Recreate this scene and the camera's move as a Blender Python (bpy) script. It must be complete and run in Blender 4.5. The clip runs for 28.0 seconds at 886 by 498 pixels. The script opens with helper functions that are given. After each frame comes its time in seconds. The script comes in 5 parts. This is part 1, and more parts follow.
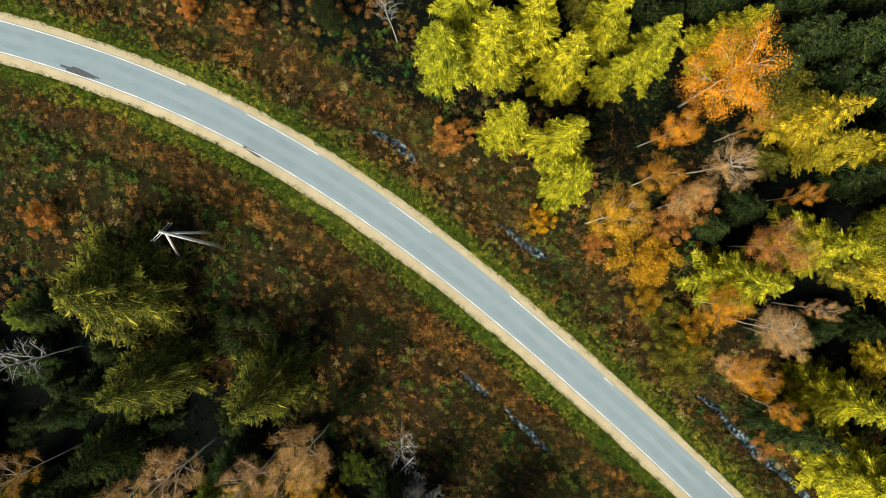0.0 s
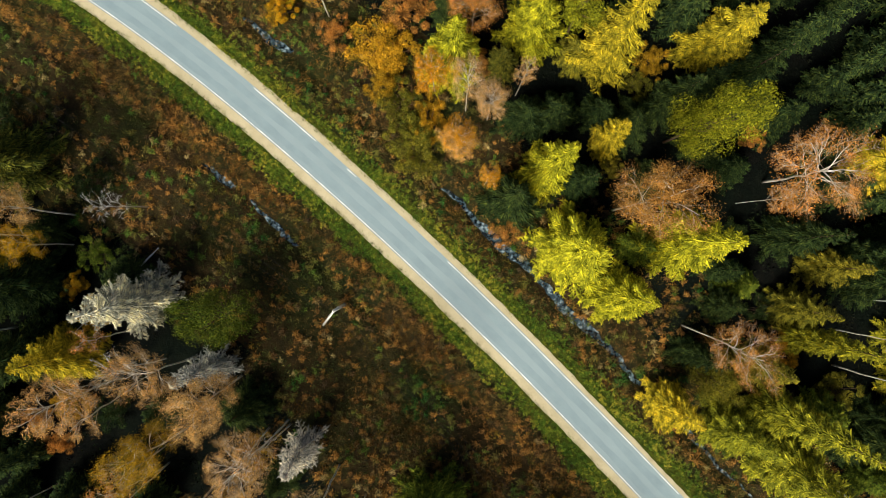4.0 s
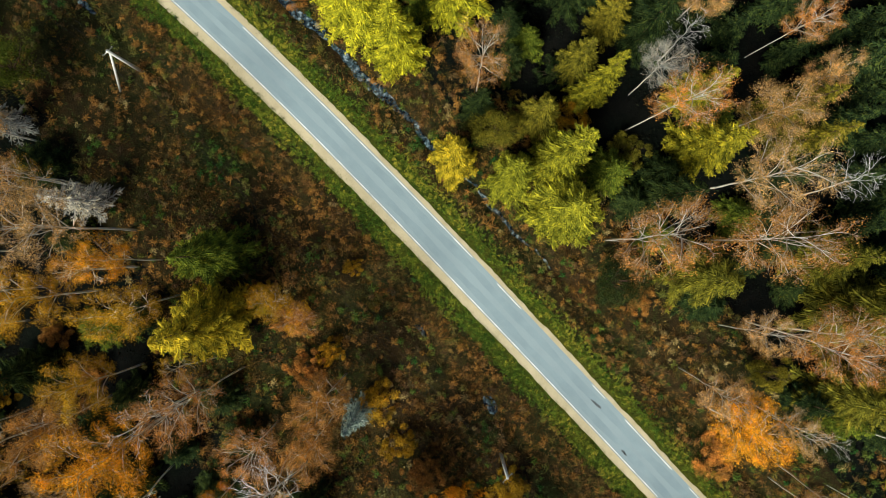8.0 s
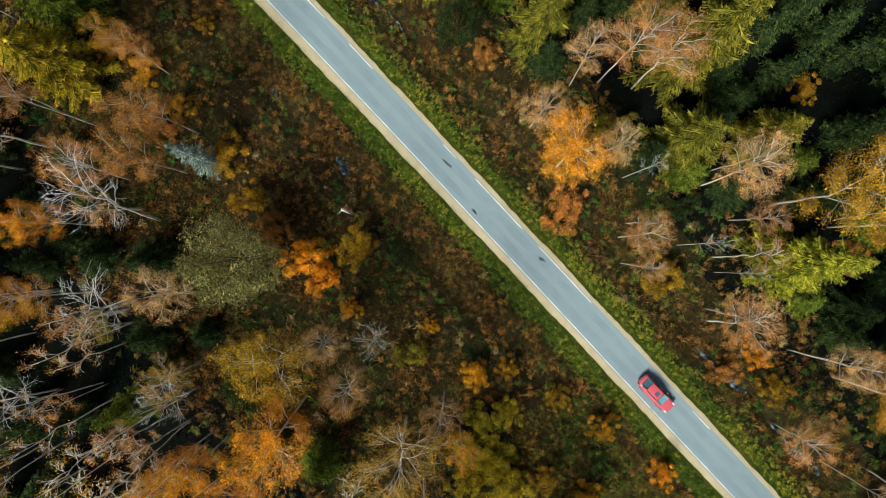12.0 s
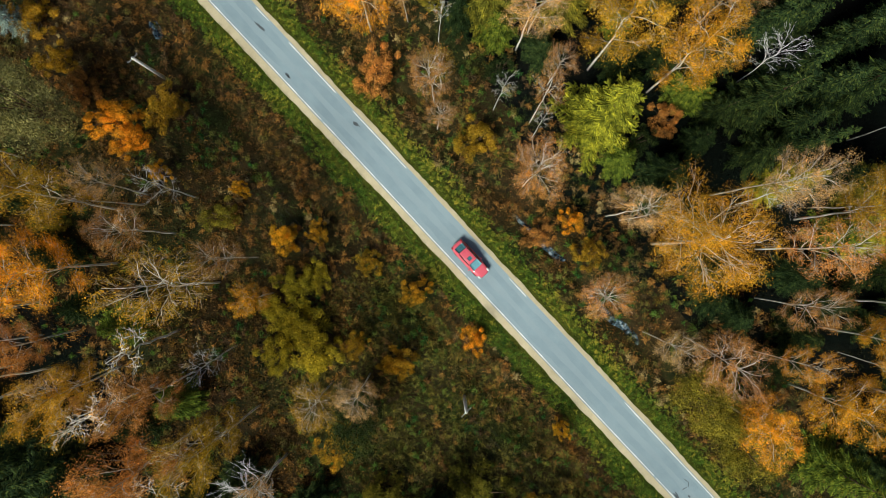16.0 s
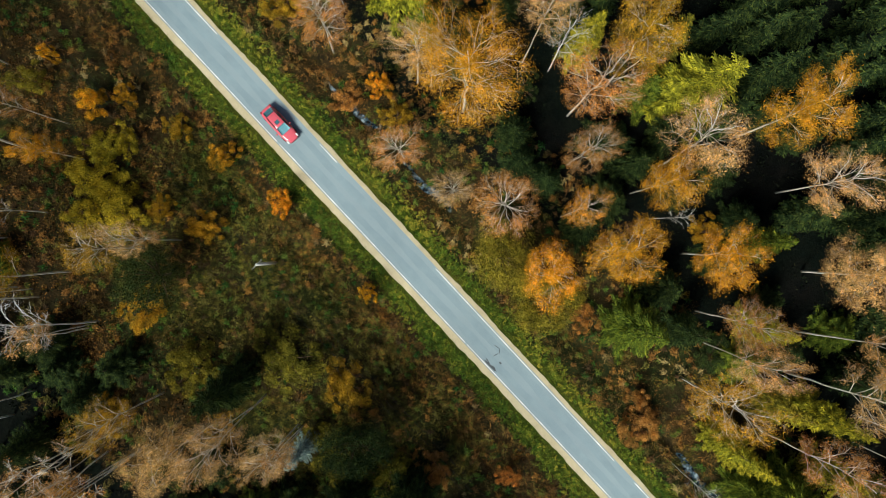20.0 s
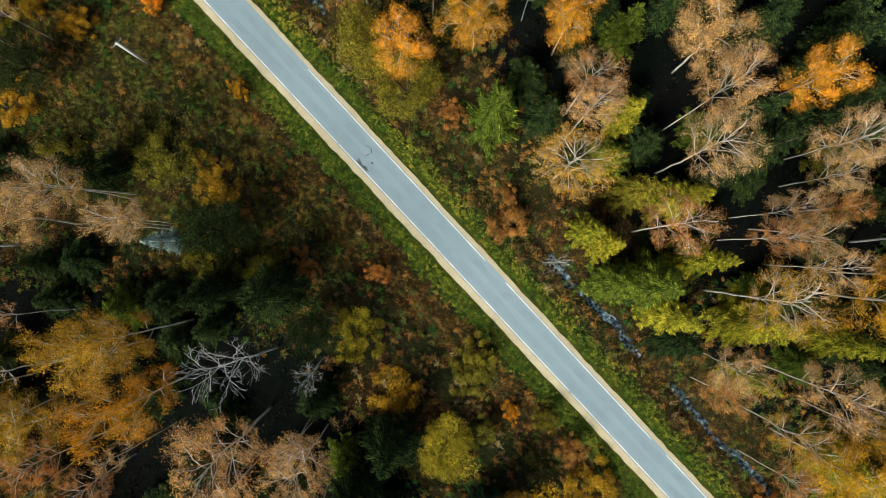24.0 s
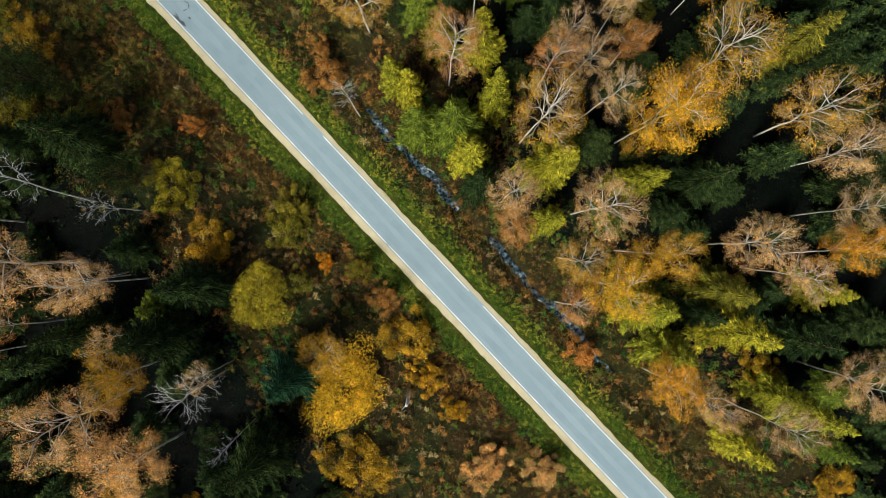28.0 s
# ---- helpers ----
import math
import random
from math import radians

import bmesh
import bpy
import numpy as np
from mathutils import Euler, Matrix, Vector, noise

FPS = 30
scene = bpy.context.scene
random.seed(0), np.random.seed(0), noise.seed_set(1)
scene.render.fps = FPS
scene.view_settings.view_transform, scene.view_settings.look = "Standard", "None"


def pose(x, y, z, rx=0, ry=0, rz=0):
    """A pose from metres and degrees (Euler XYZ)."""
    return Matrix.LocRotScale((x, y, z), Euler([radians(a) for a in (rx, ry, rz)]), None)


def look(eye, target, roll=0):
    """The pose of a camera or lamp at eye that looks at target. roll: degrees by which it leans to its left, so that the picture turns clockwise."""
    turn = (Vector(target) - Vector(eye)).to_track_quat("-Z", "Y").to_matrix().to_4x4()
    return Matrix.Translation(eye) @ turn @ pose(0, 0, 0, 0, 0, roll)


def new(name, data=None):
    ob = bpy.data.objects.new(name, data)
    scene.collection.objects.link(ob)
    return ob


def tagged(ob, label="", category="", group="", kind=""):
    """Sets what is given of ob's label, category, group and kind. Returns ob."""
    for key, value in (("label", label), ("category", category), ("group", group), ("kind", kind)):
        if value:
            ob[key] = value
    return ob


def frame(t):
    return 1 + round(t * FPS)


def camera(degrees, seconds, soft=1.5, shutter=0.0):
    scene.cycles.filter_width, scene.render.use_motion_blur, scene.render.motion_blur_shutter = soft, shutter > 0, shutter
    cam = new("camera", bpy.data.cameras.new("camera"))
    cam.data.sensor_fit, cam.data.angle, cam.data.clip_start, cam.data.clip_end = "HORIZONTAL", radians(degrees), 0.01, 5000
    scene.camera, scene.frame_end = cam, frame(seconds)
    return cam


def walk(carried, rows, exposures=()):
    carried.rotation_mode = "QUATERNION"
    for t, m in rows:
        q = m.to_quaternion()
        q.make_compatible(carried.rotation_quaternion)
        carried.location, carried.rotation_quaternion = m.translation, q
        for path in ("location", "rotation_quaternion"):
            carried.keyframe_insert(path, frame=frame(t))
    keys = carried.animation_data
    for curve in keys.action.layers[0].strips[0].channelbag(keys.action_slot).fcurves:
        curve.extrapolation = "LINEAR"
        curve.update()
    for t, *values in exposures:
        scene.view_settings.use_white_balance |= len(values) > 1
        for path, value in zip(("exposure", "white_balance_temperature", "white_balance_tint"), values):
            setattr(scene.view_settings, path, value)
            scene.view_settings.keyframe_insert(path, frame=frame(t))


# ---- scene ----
# The camera hangs about 72 m over the road and looks straight down; x is right, y up in the first picture.
cam = camera(62.0, 28.0, 0.85)
ROWS = [
    (0, 0.00, 0.00, 71.60, 0.01, -0.03, 0.01),
    (0.5, 2.86, -2.50, 72.09, 0.01, -0.03, 0.01),
    (1, 5.89, -5.09, 72.47, 0.01, -0.02, -0.00),
    (1.5, 9.13, -7.72, 72.62, 0.02, -0.01, -0.01),
    (2, 12.45, -10.35, 72.64, 0.03, 0.00, -0.02),
    (2.5, 15.74, -12.86, 72.54, 0.02, 0.01, -0.01),
    (3, 18.97, -15.38, 72.40, 0.02, 0.02, 0.01),
    (3.5, 22.09, -17.85, 72.30, 0.02, 0.02, 0.03),
    (5.5, 33.55, -28.28, 72.49, 0.02, 0.03, 0.04),
    (6, 36.16, -31.15, 72.59, 0.02, 0.03, 0.04),
    (6.5, 38.70, -34.11, 72.56, 0.02, 0.02, 0.02),
    (7, 41.06, -37.20, 72.49, 0.03, 0.01, -0.00),
    (7.5, 43.24, -40.35, 72.58, 0.03, -0.00, -0.03),
    (8, 45.28, -43.51, 72.80, 0.03, -0.00, -0.05),
    (8.5, 47.24, -46.71, 73.06, 0.02, -0.00, -0.06),
    (9, 49.09, -49.94, 73.15, 0.01, -0.00, -0.05),
    (9.5, 50.87, -53.22, 73.30, -0.00, -0.01, -0.02),
    (10, 52.59, -56.41, 73.42, -0.02, -0.01, 0.02),
    (10.5, 54.33, -59.39, 73.55, -0.02, -0.00, 0.06),
    (11, 56.14, -62.23, 73.60, -0.03, 0.01, 0.07),
    (11.5, 58.03, -64.81, 73.48, -0.03, 0.02, 0.08),
    (12, 60.05, -67.28, 73.32, -0.03, 0.03, 0.08),
    (12.5, 62.07, -69.53, 73.27, -0.03, 0.04, 0.10),
    (14.5, 71.06, -76.70, 72.51, 0.00, 0.06, 0.18),
    (15, 73.56, -78.15, 72.20, 0.02, 0.06, 0.19),
    (15.5, 75.91, -79.38, 72.16, 0.04, 0.06, 0.17),
    (16, 78.47, -80.65, 72.26, 0.07, 0.06, 0.13),
    (16.5, 81.04, -81.96, 72.26, 0.09, 0.06, 0.09),
    (17, 83.57, -83.30, 72.18, 0.09, 0.04, 0.06),
    (17.5, 86.01, -84.68, 71.95, 0.07, 0.02, 0.06),
    (18, 88.35, -86.18, 71.81, 0.05, 0.00, 0.07),
    (18.5, 90.67, -87.78, 71.77, 0.04, -0.00, 0.09),
    (19, 92.87, -89.55, 71.99, 0.02, -0.00, 0.10),
    (19.5, 94.97, -91.51, 72.09, 0.00, 0.01, 0.12),
    (20, 96.94, -93.59, 72.13, -0.01, 0.01, 0.15),
    (20.5, 98.71, -95.85, 72.23, -0.03, 0.02, 0.21),
    (21, 100.40, -98.22, 72.34, -0.05, 0.01, 0.25),
    (21.5, 102.03, -100.70, 72.40, -0.06, 0.01, 0.27),
    (23.5, 107.95, -110.80, 72.49, -0.01, -0.01, 0.22),
    (24, 109.53, -113.17, 72.50, -0.00, -0.02, 0.22),
    (24.5, 111.16, -115.30, 72.64, -0.00, -0.03, 0.22),
    (25, 112.93, -117.31, 72.67, -0.01, -0.04, 0.20),
    (25.5, 114.89, -119.15, 72.73, -0.01, -0.05, 0.16),
    (26, 117.01, -120.88, 72.82, -0.01, -0.05, 0.11),
    (26.5, 119.38, -122.58, 72.88, -0.01, -0.06, 0.06),
    (27, 121.94, -124.27, 72.94, 0.01, -0.06, 0.00),
    (27.5, 124.67, -125.97, 72.99, 0.02, -0.06, -0.05),
    (28, 127.51, -127.68, 72.98, 0.03, -0.06, -0.09),
]
walk(cam, [(t, pose(x, y, z, rx, ry, rz)) for t, x, y, z, rx, ry, rz in ROWS],
     exposures=[(0.0, 0.12, 6700, 8), (5.0, 0.12, 6550, 6), (9.0, 0.0, 6200, 4), (15.0, -0.08, 6050, 4), (21.0, 0.0, 6050, 5), (28.0, 0.03, 6050, 6)])

# ---- daylight: hazy sun from the lower left of the plan, blue sky ----
SUN_AZIMUTH, SUN_HEIGHT = 236.0, 51.0   # degrees: where the sun stands, counted from +x towards +y; above the horizon
world = bpy.data.worlds.new("sky")
scene.world = world
world.use_nodes = True
sky = world.node_tree.nodes.new("ShaderNodeTexSky")
sky.sky_type, sky.sun_disc = "NISHITA", False
sky.sun_elevation, sky.sun_rotation = radians(SUN_HEIGHT), radians(90 - SUN_AZIMUTH)
sky.air_density, sky.dust_density = 1.0, 1.6
backing = world.node_tree.nodes["Background"]
backing.inputs["Strength"].default_value = 0.056
world.node_tree.links.new(sky.outputs["Color"], backing.inputs["Color"])
sun = new("sun", bpy.data.lights.new("sun", "SUN"))
sun.data.energy, sun.data.angle, sun.data.color = 5.0, radians(20.0), (1.0, 0.93, 0.77)
az, el = radians(SUN_AZIMUTH), radians(SUN_HEIGHT)
sun.matrix_world = look((0, 0, 60), (-math.cos(az) * math.cos(el), -math.sin(az) * math.cos(el), 60 - math.sin(el)))


# ---- materials ----
def ramp(tree, stops, x=None):
    node = tree.nodes.new("ShaderNodeValToRGB")
    while len(node.color_ramp.elements) < len(stops):
        node.color_ramp.elements.new(0.5)
    for e, (p, c) in zip(node.color_ramp.elements, stops):
        e.position, e.color = p, (*c, 1)
    if x is not None:
        tree.links.new(x, node.inputs["Fac"])
    return node.outputs["Color"]


def blank(name, rough=0.8, gloss=0.25):
    m = bpy.data.materials.new(name)
    m.use_nodes = True
    b = m.node_tree.nodes["Principled BSDF"]
    b.inputs["Roughness"].default_value = rough
    b.inputs["Specular IOR Level"].default_value = gloss
    return m, m.node_tree, b


def grain(tree, scale, detail=4.0, rough=0.6, coords="Object"):
    tc = tree.nodes.new("ShaderNodeTexCoord")
    n = tree.nodes.new("ShaderNodeTexNoise")
    n.inputs["Scale"].default_value, n.inputs["Detail"].default_value, n.inputs["Roughness"].default_value = scale, detail, rough
    tree.links.new(tc.outputs[coords], n.inputs["Vector"])
    return n.outputs["Fac"]


def mixed(tree, fac, a, b, mode="MIX"):
    n = tree.nodes.new("ShaderNodeMix")
    n.data_type, n.blend_type = "RGBA", mode
    for sock, val in ((n.inputs["Factor"], fac), (n.inputs["A"], a), (n.inputs["B"], b)):
        if isinstance(val, (int, float)):
            sock.default_value = val
        elif isinstance(val, tuple):
            sock.default_value = (*val, 1)
        else:
            tree.links.new(val, sock)
    return n.outputs["Result"]


def bumped(tree, b, height, strength=0.4, distance=0.05):
    n = tree.nodes.new("ShaderNodeBump")
    n.inputs["Strength"].default_value, n.inputs["Distance"].default_value = strength, distance
    tree.links.new(height, n.inputs["Height"])
    tree.links.new(n.outputs["Normal"], b.inputs["Normal"])


def shade(c, k):
    return tuple(min(1.0, max(0.0, v * k)) for v in c)


def leaf(name, colour, spread=0.35, second=None, lit_share=0.24):
    """Foliage: leaves differ one by one, trees differ a little from one another, and light shines through."""
    m, tree, b = blank(name, 0.7, 0.06)
    second = second or shade(colour, 1.25)
    geo = tree.nodes.new("ShaderNodeNewGeometry")
    info = tree.nodes.new("ShaderNodeObjectInfo")
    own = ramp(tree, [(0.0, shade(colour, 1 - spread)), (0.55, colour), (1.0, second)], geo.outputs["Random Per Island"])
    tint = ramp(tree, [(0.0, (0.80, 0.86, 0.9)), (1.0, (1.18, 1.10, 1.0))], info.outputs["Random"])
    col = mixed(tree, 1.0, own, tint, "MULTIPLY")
    # blotches over each crown, from darker and cooler to brighter and warmer
    mottle = ramp(tree, [(0.34, (0.30, 0.34, 0.38)), (0.5, (0.95, 0.95, 0.95)), (0.62, (1.60, 1.52, 1.3))], grain(tree, 1.3, 2.5, 0.55))
    col = mixed(tree, 1.0, col, mottle, "MULTIPLY")
    tree.links.new(col, b.inputs["Base Color"])
    lit = tree.nodes.new("ShaderNodeBsdfTranslucent")
    tree.links.new(col, lit.inputs["Color"])
    mix = tree.nodes.new("ShaderNodeMixShader")
    mix.inputs["Fac"].default_value = lit_share
    out = tree.nodes["Material Output"]
    tree.links.new(b.outputs["BSDF"], mix.inputs[1])
    tree.links.new(lit.outputs["BSDF"], mix.inputs[2])
    tree.links.new(mix.outputs["Shader"], out.inputs["Surface"])
    return m


def plain(name, colour, rough=0.5, metal=0.0, vary=0.12, scale=6.0, coat=0.0):
    m, tree, b = blank(name, rough)
    n = grain(tree, scale)
    tree.links.new(ramp(tree, [(0.25, shade(colour, 1 - vary)), (0.75, shade(colour, 1 + vary))], n), b.inputs["Base Color"])
    b.inputs["Metallic"].default_value = metal
    b.inputs["Coat Weight"].default_value = coat
    return m


TONES = {
    "lime": ((0.36, 0.375, 0.026), (0.66, 0.60, 0.036)), "yellow": ((0.40, 0.34, 0.028), (0.66, 0.52, 0.036)),
    "olive": ((0.20, 0.19, 0.025), (0.34, 0.29, 0.032)), "green": ((0.10, 0.155, 0.022), (0.26, 0.29, 0.030)),
    # dark: spruce green with the shade of unlit boughs put into the colour
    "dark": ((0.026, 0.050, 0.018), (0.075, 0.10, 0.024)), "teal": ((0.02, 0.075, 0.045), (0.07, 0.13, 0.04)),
    "fern": ((0.27, 0.275, 0.026), (0.54, 0.48, 0.034)),
    "gold": ((0.74, 0.42, 0.022), (0.84, 0.52, 0.03)), "orange": ((0.78, 0.36, 0.022), (0.84, 0.46, 0.03)),
    "amber": ((0.50, 0.29, 0.022), (0.70, 0.44, 0.035)), "rust": ((0.56, 0.25, 0.06), (0.74, 0.38, 0.10)),
    # the deep olive here holds the shade of the left-hand spruces in its colour
    "tan": ((0.72, 0.42, 0.15), (0.80, 0.54, 0.23)), "moss": ((0.11, 0.13, 0.026), (0.30, 0.28, 0.035)), "sage": ((0.32, 0.29, 0.10), (0.50, 0.45, 0.18)),
    "grey": ((0.52, 0.50, 0.46), (0.66, 0.63, 0.58)), "beige": ((0.76, 0.71, 0.54), (0.84, 0.80, 0.66)),
    "blue": ((0.22, 0.32, 0.33), (0.36, 0.46, 0.46)), "white": ((0.45, 0.43, 0.4), (0.6, 0.58, 0.54)),
}
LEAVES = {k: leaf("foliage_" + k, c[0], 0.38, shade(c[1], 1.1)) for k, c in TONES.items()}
WORDS = {"lime": "lime-yellow", "yellow": "golden yellow-green", "olive": "olive-green", "green": "fresh green", "dark": "dark shade-toned green", "teal": "blue-green", "fern": "bright mid-green",
         "gold": "golden yellow", "orange": "bright orange", "amber": "amber-brown", "rust": "rust-red", "moss": "shade-toned olive", "tan": "peach-tan", "sage": "grey-green",
         "grey": "grey", "beige": "pale beige", "blue": "pale blue-grey", "white": "silvery white"}


def bark(name, light, dark, scale):
    m, tree, b = blank(name, 0.8)
    n = grain(tree, scale, 5.0, 0.7)
    tree.links.new(ramp(tree, [(0.32, dark), (0.46, light), (0.8, shade(light, 1.12))], n), b.inputs["Base Color"])
    bumped(tree, b, n, 0.3, 0.02)
    return m


BIRCH_BARK = bark("birch_bark", (0.76, 0.72, 0.65), (0.34, 0.30, 0.26), 1.6)
GREY_BARK = bark("dead_wood", (0.80, 0.79, 0.78), (0.46, 0.44, 0.42), 2.0)
BROWN_BARK = bark("spruce_bark", (0.16, 0.10, 0.07), (0.06, 0.04, 0.03), 4.0)
PALE_BARK = bark("pale_birch_bark", (0.86, 0.85, 0.80), (0.52, 0.50, 0.45), 1.6)
TWIG = plain("birch_twig", (0.66, 0.53, 0.40), 0.8, vary=0.3, scale=1.2)


# ---- the road's plan: along (from upper left to lower right) and the two painted edges across ----
EDGES = [
    (-110, -63.55, -58.73), (-75, -37.61, -33.60), (-58, -25.72, -22.09), (-50, -20.47, -17.01), (-45, -17.42, -14.06), (-40, -14.62, -11.35),
    (-35, -12.10, -8.90), (-30, -9.88, -6.75), (-25, -7.97, -4.89), (-20, -6.36, -3.32), (-15, -5.03, -2.01), (-10, -3.93, -0.95),
    (-5, -3.03, -0.09), (0, -2.29, 0.60), (5, -1.70, 1.16), (10, -1.22, 1.62), (16, -0.76, 2.06), (25, -0.25, 2.55),
    (35, 0.09, 2.89), (45, 0.18, 3.01), (55, 0.06, 2.95), (65, -0.18, 2.75), (75, -0.44, 2.45), (85, -0.73, 2.12),
    (95, -1.05, 1.79), (110, -1.56, 1.32), (125, -2.03, 0.84), (140, -2.48, 0.33), (155, -2.92, -0.19), (170, -3.39, -0.70),
    (185, -3.84, -1.18), (200, -4.27, -1.60), (215, -4.69, -1.90), (240, -5.36, -2.21), (300, -6.95, -2.50),
]
EU, EL, ER = (np.array(c, float) for c in zip(*EDGES))
FINE = np.arange(-110, 300.5, 0.5)


def smooth(values):
    y = np.interp(FINE, EU, values)
    k = np.hanning(27)
    return np.convolve(np.pad(y, 13, mode="reflect", reflect_type="odd"), k / k.sum(), mode="valid")


LEFT, RIGHT = smooth(EL), smooth(ER)
S2 = math.sqrt(0.5)


def left_at(u):
    return np.interp(u, FINE, LEFT)


def right_at(u):
    return np.interp(u, FINE, RIGHT)


def plan(u, v, z=0.0):
    """From along and across to the world."""
    return ((u + v) * S2, (v - u) * S2, z)


def along(x, y):
    return (x - y) * S2, (x + y) * S2


def wave(u, seed, size=1.0):
    u = np.asarray(u, float)
    return size * (0.5 * np.sin(u * 0.61 + seed * 1.7) + 0.3 * np.sin(u * 1.43 + seed * 3.1) + 0.2 * np.sin(u * 3.7 + seed * 0.7))


def beside(u, v):
    """Metres outside the nearer painted edge (negative on the asphalt), and the side: -1 left, 1 right. Slanted stretches are corrected."""
    l, r = left_at(u), right_at(u)
    slope = (left_at(u + 1) - left_at(u - 1)) / 2
    k = 1 / np.sqrt(1 + slope * slope)
    dl, dr = (l - v) * k, (v - r) * k
    return np.maximum(dl, dr), np.where(dl > dr, -1.0, 1.0)


DITCH = {-1: 6.0, 1: 4.9}


def wood_edge(u):
    """How far from the road the woods begin on the left."""
    return np.interp(u, [-60, -10, 6, 20, 42, 56, 72, 128, 145, 155, 166, 180, 240], [26, 22, 19, 18, 22, 29, 36, 36, 19.5, 16.5, 18, 20, 21])


def ground_height(u, v):
    d, side = beside(u, v)
    mid = np.where(side < 0, DITCH[-1], DITCH[1]) + wave(u, 5, 0.35)
    z = -0.05 - 0.25 * np.clip((d - 1.0) / 3.0, 0, 1)
    z = z - 0.45 * np.exp(-((d - mid) / 0.8) ** 2)
    return z + 0.10 * np.sin(u * 0.23 + 1) * np.sin(v * 0.31) * np.clip((d - 3) / 4, 0, 1)


def mesh_of(name, verts, faces, mats=(), index=None, flat=True):
    me = bpy.data.meshes.new(name)
    me.from_pydata(verts, [], faces)
    for m in mats:
        me.materials.append(m)
    if index is not None:
        me.polygons.foreach_set("material_index", index)
    if not flat:
        me.shade_smooth()
    me.update()
    return me


def tri_mesh(name, pts, mat):
    """A mesh of loose triangles, from an array of n x 3 x 3."""
    pts = np.asarray(pts, np.float32).reshape(-1, 3)
    n = len(pts) // 3
    me = bpy.data.meshes.new(name)
    me.vertices.add(n * 3)
    me.vertices.foreach_set("co", pts.ravel())
    me.loops.add(n * 3)
    me.loops.foreach_set("vertex_index", np.arange(n * 3, dtype=np.int32))
    me.polygons.add(n)
    me.polygons.foreach_set("loop_start", np.arange(0, n * 3, 3, dtype=np.int32))
    me.materials.append(mat)
    me.update(calc_edges=True)
    return me


def leaf_tris(p, normal, size, r, rough=0.55):
    """Small leaf triangles at p that face roughly along normal."""
    n = len(p)
    q = normal / (np.linalg.norm(normal, axis=1)[:, None] + 1e-6) + r.normal(0, rough, (n, 3))
    q /= np.linalg.norm(q, axis=1)[:, None] + 1e-6
    a = np.cross(q, r.normal(0, 1, (n, 3)))
    a /= np.linalg.norm(a, axis=1)[:, None] + 1e-6
    c = np.cross(q, a)
    corners = r.normal(0, 1, (n, 3, 2)) * size
    return p[:, None, :] + corners[:, :, :1] * a[:, None, :] + corners[:, :, 1:] * c[:, None, :]


def strip_mesh(name, us, inner, outer, z0, z1, mat, cross=2):
    """A ribbon along the road between two lines across."""
    verts, faces = [], []
    for u, a, b in zip(us, inner, outer):
        for k in range(cross):
            s = k / (cross - 1)
            verts.append(plan(u, a + (b - a) * s, z0 + (z1 - z0) * s))
    for i in range(len(us) - 1):
        for k in range(cross - 1):
            q = i * cross + k
            faces.append((q, q + cross, q + cross + 1, q + 1))
    return mesh_of(name, verts, faces, [mat])


# ground surfaces
m, tree, b = blank("asphalt", 0.62)
b.inputs["Specular IOR Level"].default_value = 0.45
fine, big = grain(tree, 9.0, 8.0, 0.75), grain(tree, 0.16, 4.0, 0.6)
base = ramp(tree, [(0.3, (0.222, 0.302, 0.355)), (0.7, (0.265, 0.355, 0.41))], big)
tree.links.new(mixed(tree, 0.16, base, ramp(tree, [(0.35, (0.13, 0.165, 0.19)), (0.62, (0.33, 0.37, 0.39))], fine)), b.inputs["Base Color"])
bumped(tree, b, fine, 0.25, 0.01)
ASPHALT = m
m, tree, b = blank("asphalt_track", 0.55)
fine, big = grain(tree, 7.0, 8.0, 0.75), grain(tree, 0.5, 4.0, 0.6)
base = ramp(tree, [(0.3, (0.206, 0.286, 0.340)), (0.7, (0.252, 0.343, 0.398))], big)
tree.links.new(mixed(tree, 0.15, base, ramp(tree, [(0.35, (0.13, 0.165, 0.19)), (0.62, (0.31, 0.35, 0.37))], fine)), b.inputs["Base Color"])
WORN = m
TAR = plain("tar_patch", (0.085, 0.10, 0.115), 0.5, vary=0.4, scale=5)
PAINT = plain("road_paint", (0.76, 0.77, 0.76), 0.6, vary=0.22, scale=1.7)
m, tree, b = blank("gravel", 0.9)
fine, big = grain(tree, 14.0, 8.0, 0.8), grain(tree, 0.7, 4.0, 0.6)
base = ramp(tree, [(0.3, (0.43, 0.37, 0.24)), (0.7, (0.62, 0.55, 0.38))], big)
tree.links.new(mixed(tree, 0.4, base, ramp(tree, [(0.35, (0.27, 0.215, 0.13)), (0.65, (0.66, 0.57, 0.40))], fine)), b.inputs["Base Color"])
bumped(tree, b, fine, 0.5, 0.03)
GRAVEL = m


def soil(name, a, b_, c, d):
    m, tree, b = blank(name, 0.95, 0.03)
    fine, mid, big = grain(tree, 5.0, 8.0, 0.75), grain(tree, 0.9, 6.0, 0.7), grain(tree, 0.11, 4.0, 0.6)
    one = ramp(tree, [(0.35, a), (0.65, b_)], mid)
    two = ramp(tree, [(0.35, c), (0.65, d)], mid)
    col = mixed(tree, ramp(tree, [(0.40, (0, 0, 0)), (0.60, (1, 1, 1))], big), one, two)
    tree.links.new(mixed(tree, 0.8, col, ramp(tree, [(0.3, (0.25, 0.25, 0.25)), (0.7, (1.5, 1.5, 1.5))], fine), "MULTIPLY"), b.inputs["Base Color"])
    bumped(tree, b, fine, 0.8, 0.15)
    return m


